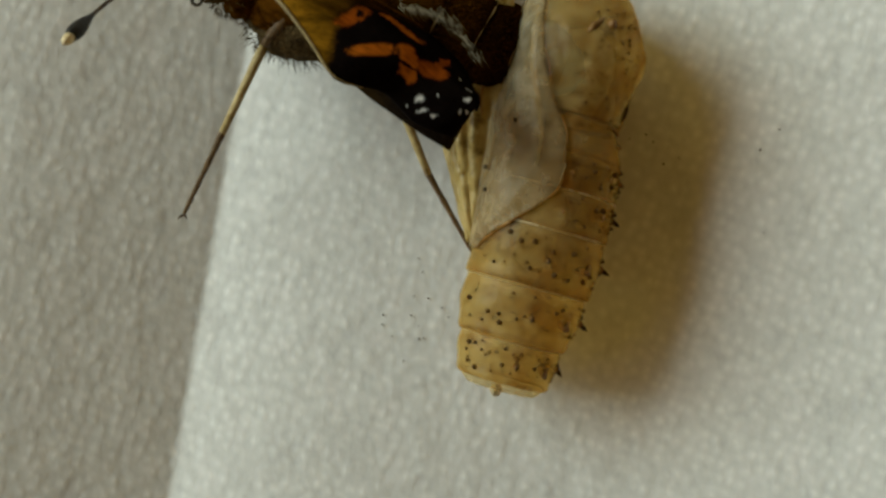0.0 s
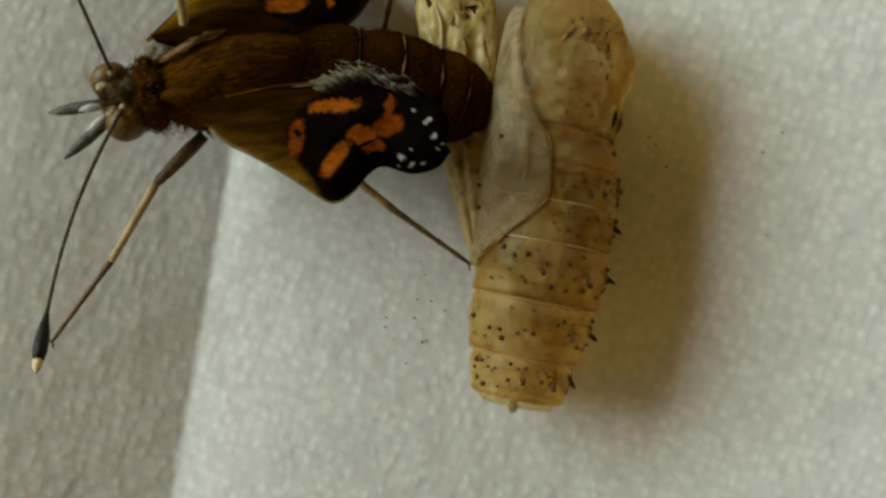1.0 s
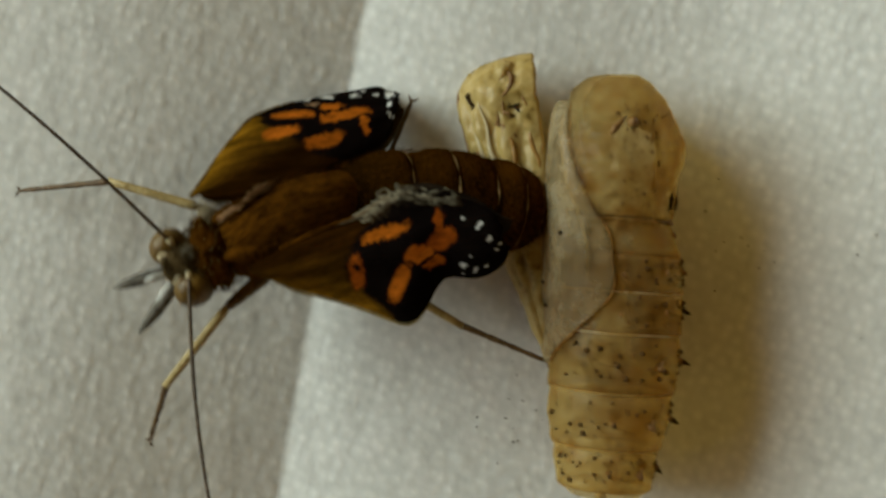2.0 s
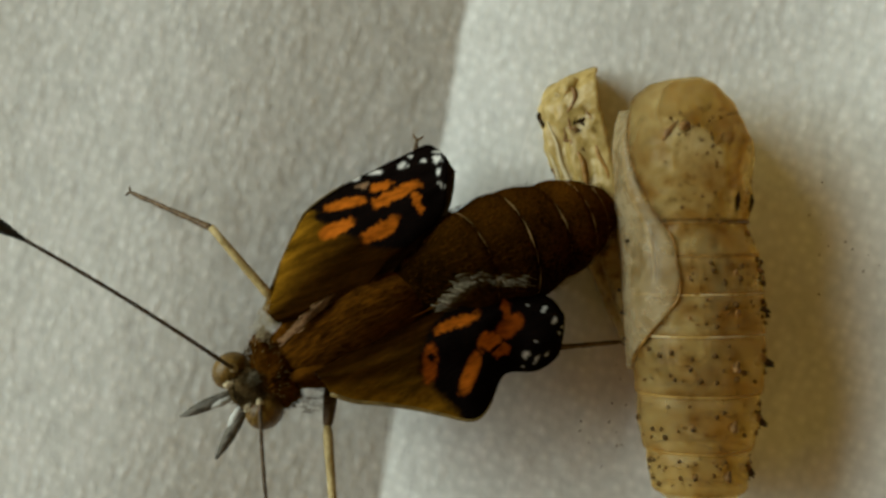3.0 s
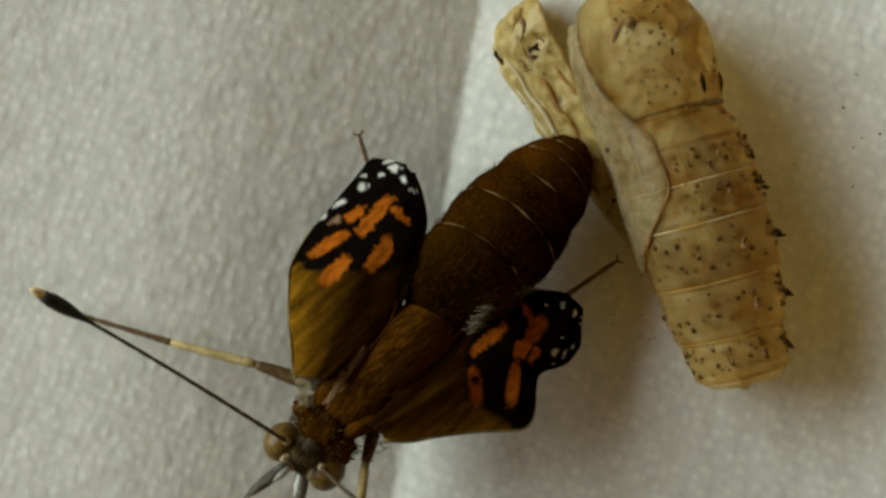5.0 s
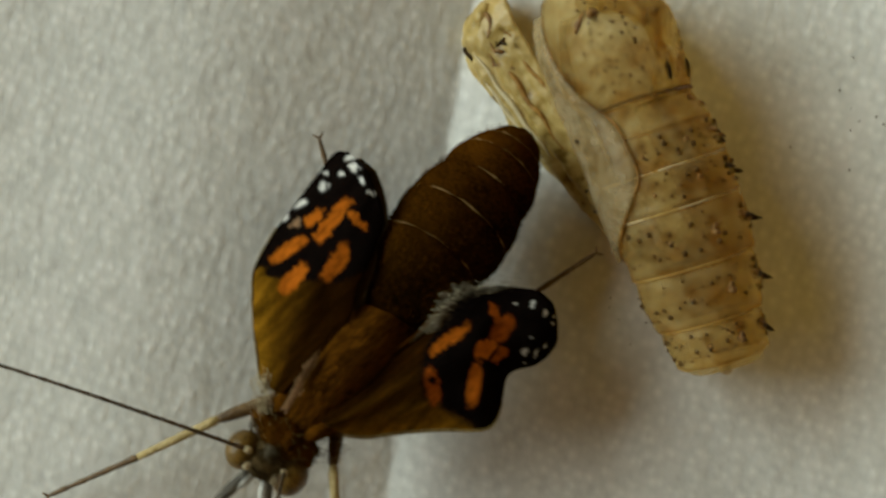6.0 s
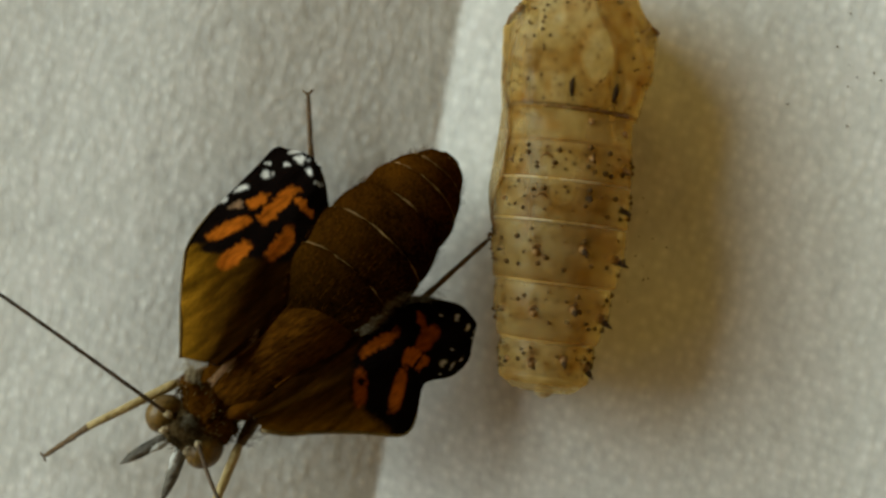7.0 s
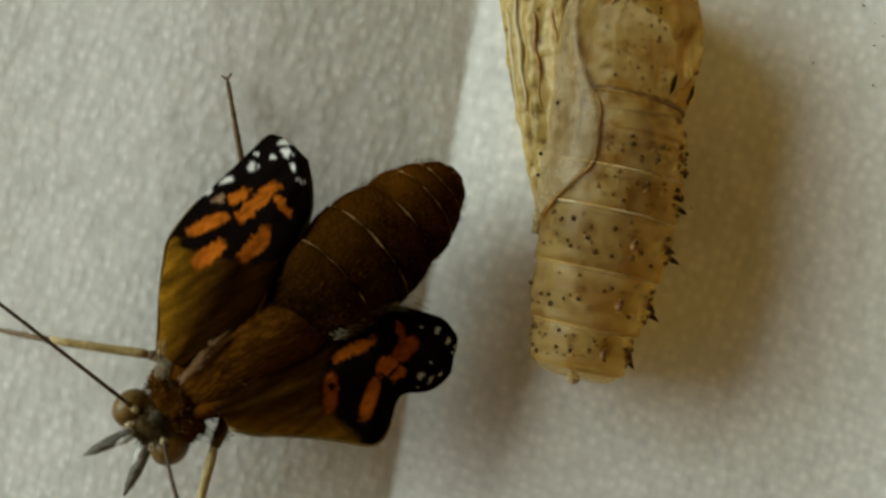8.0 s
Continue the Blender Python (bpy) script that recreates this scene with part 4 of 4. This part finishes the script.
    # abdomen hinged at the waist
    rings_ab = ((0.3, 1.6, 1.4), (-0.6, 2.35, 1.9), (-2.0, 2.8, 2.35), (-3.8, 3.05, 2.7), (-5.6, 3.15, 2.75), (-7.6, 3.0, 2.6), (-9.6, 2.55, 2.3), (-11.2, 1.95, 1.8), (-12.4, 1.2, 1.15), (-12.9, 0.4, 0.4))
    ar = np.array(rings_ab)[::-1]

    def ab_ring(y, k=1.0, n=44, bow=0.9):
        w, h = np.interp(y, ar[:, 0], ar[:, 1]), np.interp(y, ar[:, 0], ar[:, 2])
        k *= 1 + 0.03 * math.sin(y * 1.7)
        return [Vector((w * k * math.sin(i * math.tau / n), y - bow * max(0, math.cos(i * math.tau / n)) * min(1, max(0, (y + 12.6) / 3)) * min(1, max(0, -y / 1.5)), h * k * math.cos(i * math.tau / n))) for i in range(n)]

    def ab_tone(v):
        f = max(0, min(1, (-v[1] / MM - 2) / 9))
        side = min(1, abs(v[0]) / MM / 2.6)
        patch = noise.noise(Vector(v) * 450)
        return np.array((0.3, 0.28, 0.26)) * (1 - f) + np.array((1.0, 0.82, 0.7)) * f + np.array((0.4, 0.36, 0.2)) * side * (0.6 + patch)

    def banded(ob):
        return toned(ob, [ab_tone(v.co) for v in ob.data.vertices])

    ab = part("abdomen", loft([ab_ring(y, 0.97) for y in np.linspace(0.3, -12.85, 26)]), ABDOMEN, bf, "plump brown banded abdomen")
    banded(ab)
    cuts = (-0.9, -3.8, -6.2, -8.3, -10.0, -11.4, -12.6)
    for y0, y1 in zip(cuts, cuts[1:]):
        rows = [ab_ring(y0 + (y1 - y0) * f, 0.975 + 0.05 * f + 0.035 * math.sin(math.pi * f)) for f in np.linspace(0, 1, 9)]
        rows.append(ab_ring(y1, 0.96))
        seg = banded(part("abdomen_segment", loft(rows), ABDOMEN, ab))
        rim = ab_ring(y1, 1.022)
        rim = rim[-13:] + rim[:14]
        part("segment_margin", tube([q + Vector((0, 0.06 * noise.noise((i * 0.9, y1, 0)), 0)) for i, q in enumerate(rim)], [max(0.004, 0.012 + 0.075 * noise.noise((i * 0.5, y1, 2))) for i in range(len(rim))], 6), MARGIN, seg, "thin broken tan margin")
    coat = []
    for i in range(1000):
        y, a = rng.uniform(-12.3, -0.3), rng.uniform(-1.9, 1.9)
        w, h = np.interp(y, ar[:, 0], ar[:, 1]) * 1.02, np.interp(y, ar[:, 0], ar[:, 2]) * 1.02
        coat.append((Vector((w * math.sin(a), y, h * math.cos(a))), Vector((math.sin(a) + rng.gauss(0, 0.3), -1.8, math.cos(a) + rng.gauss(0, 0.3)))))
    part("abdomen_fur", hairs(coat, 0.25, 0.5, 0.02), GOLD, ab)["kind"] = "stuff"
    ab.location = (0, -3.4 * MM, -0.1 * MM)
    p["abdomen"] = ab
    # wings
    right_out = ((131, 92), (107, 122), (70, 169), (30, 213), (-1, 240), (-60, 260), (-134, 272), (-200, 281), (-250, 288), (-270, 272))
    right_in = ((105, 48), (70, 44), (36, 44), (-10, 46), (-60, 60), (-110, 90), (-150, 104), (-195, 122), (-232, 145), (-264, 215))
    left_out = ((88, 85), (57, 117), (23, 139), (-18, 168), (-57, 199), (-103, 238), (-130, 241), (-158, 224), (-190, 198), (-212, 194), (-255, 212), (-300, 207), (-326, 183))
    left_in = ((100, 48), (46, 46), (-3, 44), (-66, 42), (-125, 45), (-165, 38), (-190, 36), (-220, 38), (-248, 44), (-280, 60), (-307, 85), (-334, 116), (-341, 148))
    hind_out = ((20, 80), (-60, 140), (-130, 190), (-200, 232), (-248, 252), (-274, 250), (-280, 228))
    hind_in = ((10, 50), (-70, 50), (-140, 76), (-190, 104), (-232, 134), (-260, 172), (-276, 205))
    hind_out_left = ((20, 80), (-60, 120), (-130, 150), (-200, 160), (-265, 165), (-312, 160), (-330, 145))
    hind_in_left = ((10, 50), (-70, 42), (-140, 32), (-200, 26), (-250, 36), (-305, 82), (-330, 115))
    for side, out, inn, nm in ((1, right_out, right_in, "right"), (-1, left_out, left_in, "left")):
        drop, arch = (2.6, 0.5) if side > 0 else (1.3, 0.8)
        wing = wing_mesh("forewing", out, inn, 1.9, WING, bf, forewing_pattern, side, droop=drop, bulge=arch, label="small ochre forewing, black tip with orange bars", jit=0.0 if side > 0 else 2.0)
        line = smooth_line(out, 40)[:24]
        part("costal_vein", tube([Vector((side * (q[1] - 72) * U, (q[0] - 85) * U, 1.9 + arch * math.sin(math.pi * 0.94) - drop - 0.9 * (i / 39) ** 2)) for i, q in enumerate(line)], [max(0.05, (0.11 if side > 0 else 0.17) - (0.003 if side > 0 else 0.006) * i) for i in range(24)], 8), COSTA, wing, "pale olive leading vein")
        line = smooth_line(inn, 40)[4:20]
        part("inner_vein", tube([Vector((side * (q[1] - 76) * U, (q[0] - 85) * U, 1.7 + arch * 0.25 + 0.25 * math.sin(i / 5))) for i, q in enumerate(line)], [0.09 - 0.004 * i for i in range(16)], 8), GOLD, wing, "hairy inner edge of the wing")
        p["forewing_" + nm] = wing
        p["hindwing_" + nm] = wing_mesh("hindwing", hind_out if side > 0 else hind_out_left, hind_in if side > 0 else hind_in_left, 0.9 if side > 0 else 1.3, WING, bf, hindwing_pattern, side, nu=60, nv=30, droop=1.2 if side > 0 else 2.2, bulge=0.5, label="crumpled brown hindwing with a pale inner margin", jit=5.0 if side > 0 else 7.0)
    arc = smooth_line(((-1.5, -4.3, 2.2), (-1.05, -5.6, 2.5), (-1.2, -7.0, 2.55), (-2.3, -8.9, 2.2)), 150)
    grown = [(Vector(q) + Vector((rng.gauss(0, 0.2), rng.gauss(0, 0.2), 0.5 + rng.gauss(0, 0.1))) - Vector((-72 * U, 85 * U, 0)), Vector((-0.7 + rng.gauss(0, 0.25), -0.8 + rng.gauss(0, 0.25), -0.1))) for q in arc]
    part("fringe", hairs(grown, 0.4, 1.0, 0.016), FRINGE, p["hindwing_left"], "pale hair fringe at the inner margin")["kind"] = "stuff"
    # legs and antennae
    hips = {"fore_leg_right": (1.2, 3.4, -1.4), "mid_leg_left": (-1.6, 2.2, -1.6), "hind_leg_left": (-1.5, -1.5, -1.8), "hind_leg_right": (1.5, -1.5, -1.8)}
    for nm, hip in hips.items():
        leg, foot = build_leg(bf, *REACH[nm], "leg", "jointed brown leg with a hooked foot")
        leg.location = Vector(hip) * MM
        p[nm], p[nm + "_foot"] = leg, foot
    for nm, s in (("antenna_right", 1), ("antenna_left", -1)):
        a = build_antenna(bf, 17.0)
        a.location = Vector((-0.35 + s * 1.1, 6.22 + s * 0.22, 1.75)) * MM
        p[nm] = a
    return p


shell = build_shell()
insect = build_butterfly()
SHELL_Z, BODY_Z = 3.3, 4.3


def build_specks():
    rng = random.Random(3)
    bm = bmesh.new()
    for cx, cy, n, spread in ((11.8, -6.2, 14, 1.8), (26, 6, 10, 5), (24, 3, 5, 3)):
        for i in range(n):
            x, y = cx + rng.gauss(0, spread * 0.6), cy + rng.gauss(0, spread * 0.6)
            bmesh.ops.create_icosphere(bm, subdivisions=1, radius=rng.uniform(0.03, 0.065), matrix=Matrix.Translation((x, y, cloth_height(x, y) + 0.05)))
    tagged(part("dust_speck", bm, SPECK), "tiny dark specks scattered on the cloth", "specks", kind="stuff")


build_specks()


# ---- what moves ----
def at_time(rows, t):
    """A row of a path at any time, by straight steps between its rows."""
    a = np.array(rows)
    return [float(np.interp(t, a[:, 0], a[:, k])) for k in range(1, a.shape[1])]


def body_pose(t):
    x, y, heading, roll, bend = at_time(BUTTERFLY_PATH, t)
    return pose(x * MM, y * MM, BODY_Z * MM, 0, roll, 90 + heading)


def aimed(base, target):
    """A pose at base whose +Y points to target, +Z near the body's back."""
    y = (target - base).normalized()
    x = y.cross(Vector((0, 0, 1))).normalized()
    z = x.cross(y)
    return Matrix.Translation(base) @ Matrix((x, y, z)).transposed().to_4x4()


# time; how far the wings hang: tip down, edge down, tip out; and the root's shift along the body, up and towards the right
LEFT_WING = ((0, 28, -24, -16, 0.6, 0.5, 0), (0.5, 27, -20, -15, 0.4, 0.4, 0), (0.7, 4, -8, -12, -0.3, 0.2, 0.2), (0.85, -8, -18, -5, -1, 0.3, 0), (1, -15, -25, -3, -1.2, 0.4, -0.2), (1.5, -18, -25, -3, -1.3, 0.4, -0.2), (2, -22, -20, 2, -1, 0.3, -0.1), (2.2, -8.7, -6.3, 3.2, -0.2, 0, -0.3), (3.3, 10.7, 8.5, 0.5, -0, 0.6, -0.2), (4, 0.9, 0.6, -0.8, -0.3, 0.1, -0.1), (4.7, 20.2, 3.2, 1.6, 0.2, 1.2, -0.1), (6, 5.4, 11.3, -5.1, -0.1, 0.3, 0.1), (6.5, 23, 15.8, 1.6, -0.2, 1.4, -0.3), (7, 21.5, 0.3, 1.8, 0.4, 1.3, -0.1), (7.5, 19.1, -5.3, 2.1, 0.6, 1.1, -0.5), (8, 19.3, 7, 1.7, 0.3, 1.2, -0.1))
RIGHT_WING = ((0, 8, -12, -10, 0.4, 0, 0), (2, 16.2, -2, -9.5, 1, 1, 0.2), (2.2, -8.7, -3.7, -9.9, -0.2, 0, 0), (3.3, 7.8, 2, -7, 0.1, 0.5, 0.3), (4, 6, 6.6, -8.4, 0.1, 0.4, 0.6), (4.7, 18.2, -3, -0, 0, 1.1, 0.4), (6, 2.5, -3.5, -1.3, -0.2, 0.1, -0), (6.5, 8, 0.3, -7, 0.5, 0.5, 0.2), (7, 23.8, -9.9, 1.8, 0.2, 1.4, 0.1), (7.5, 30.6, -13.2, 1.6, -0, 1.8, -0), (8, 8.3, -8.9, 4.3, 0.2, 0.5, 0.1))


def motions():
    walk(shell, [(t, pose(x * MM, y * MM, SHELL_Z * MM, 0, roll, -lean)) for t, x, y, lean, roll in SHELL_PATH])
    walk(insect["root"], [(row[0], body_pose(row[0])) for row in BUTTERFLY_PATH])
    walk(insect["abdomen"], [(row[0], pose(0.4 * MM, (-3.4 + np.interp(row[0], (0, 1.9, 3.3, 6.5, 7.0, 8.0), (1.8, 1.8, 0, 0, 2.3, 1.7))) * MM, -0.1 * MM, np.interp(row[0], (0, 2, 3.5, 6.5, 7.0), (12, 12, 9, 8, 4)), 0, row[5])) for row in BUTTERFLY_PATH])
    for name, lean, hang in (("forewing_left", 1.0, LEFT_WING), ("hindwing_left", 1.0, LEFT_WING), ("forewing_right", 1.0, RIGHT_WING), ("hindwing_right", 1.0, RIGHT_WING)):
        base = insect[name].location.copy()
        walk(insect[name], [(t, Matrix.Translation(base) @ pose(aside * MM, along * MM, up * MM, rx * lean, ry * lean, rz * lean)) for t, rx, ry, rz, along, up, aside in hang])
    limbs = (("fore_leg_right", FORE_LEG_RIGHT_PATH), ("mid_leg_left", MID_LEG_LEFT_PATH), ("hind_leg_left", HIND_LEG_LEFT_PATH),
             ("hind_leg_right", HIND_LEG_RIGHT_PATH), ("antenna_right", ANTENNA_RIGHT_PATH), ("antenna_left", ANTENNA_LEFT_PATH))
    for name, path in limbs:
        base = insect[name].location.copy()
        times = sorted({row[0] for row in path} | {row[0] for row in BUTTERFLY_PATH})
        rows, feet = [], []
        for t in times:
            x, y, z = at_time(path, t)
            body = body_pose(t)
            target = body.inverted() @ (Vector((x, y, z)) * MM)
            if name not in REACH:
                rows.append((t, aimed(base, target)))
                continue
            # bend at the heel, which rises over the line from hip to toe
            upper, lower = (k * MM for k in REACH[name])
            way = (target - base).normalized()
            dist = (target - base).length
            tuck = np.interp(t, (0.6, 1.0), (4.0, 0.5)) * MM if "mid" in name else 1.2 * MM if "fore" in name else np.interp(t, (1.0, 2.0), (1.5, 4.5)) * MM
            hip = base + way * min(0.6 * MM, max(-tuck, dist - (upper + lower) * 0.995))
            dist = (target - hip).length
            turn = body.to_3x3().inverted()
            out = body.to_3x3() @ way
            side = np.interp(t, (4.8, 5.6), (0.5, 0.1)) if "fore" in name else 0.15
            rise = turn @ (Vector((side * out.y, -side * out.x, 0.9 - 0.6 * side)) if "hind" not in name else Vector((0.6 * out.y, -0.6 * out.x, -0.4)))
            rise = (rise - way * rise.dot(way)).normalized()
            along = min(upper, (upper ** 2 - lower ** 2 + dist ** 2) / (2 * dist))
            heel = hip + way * along + rise * math.sqrt(max(0.0, upper ** 2 - along ** 2))
            thigh = aimed(hip, heel)
            rows.append((t, thigh))
            feet.append((t, thigh.inverted() @ aimed(heel, target)))
        walk(insect[name], rows)
        if feet:
            walk(insect[name + "_foot"], feet)


motions()
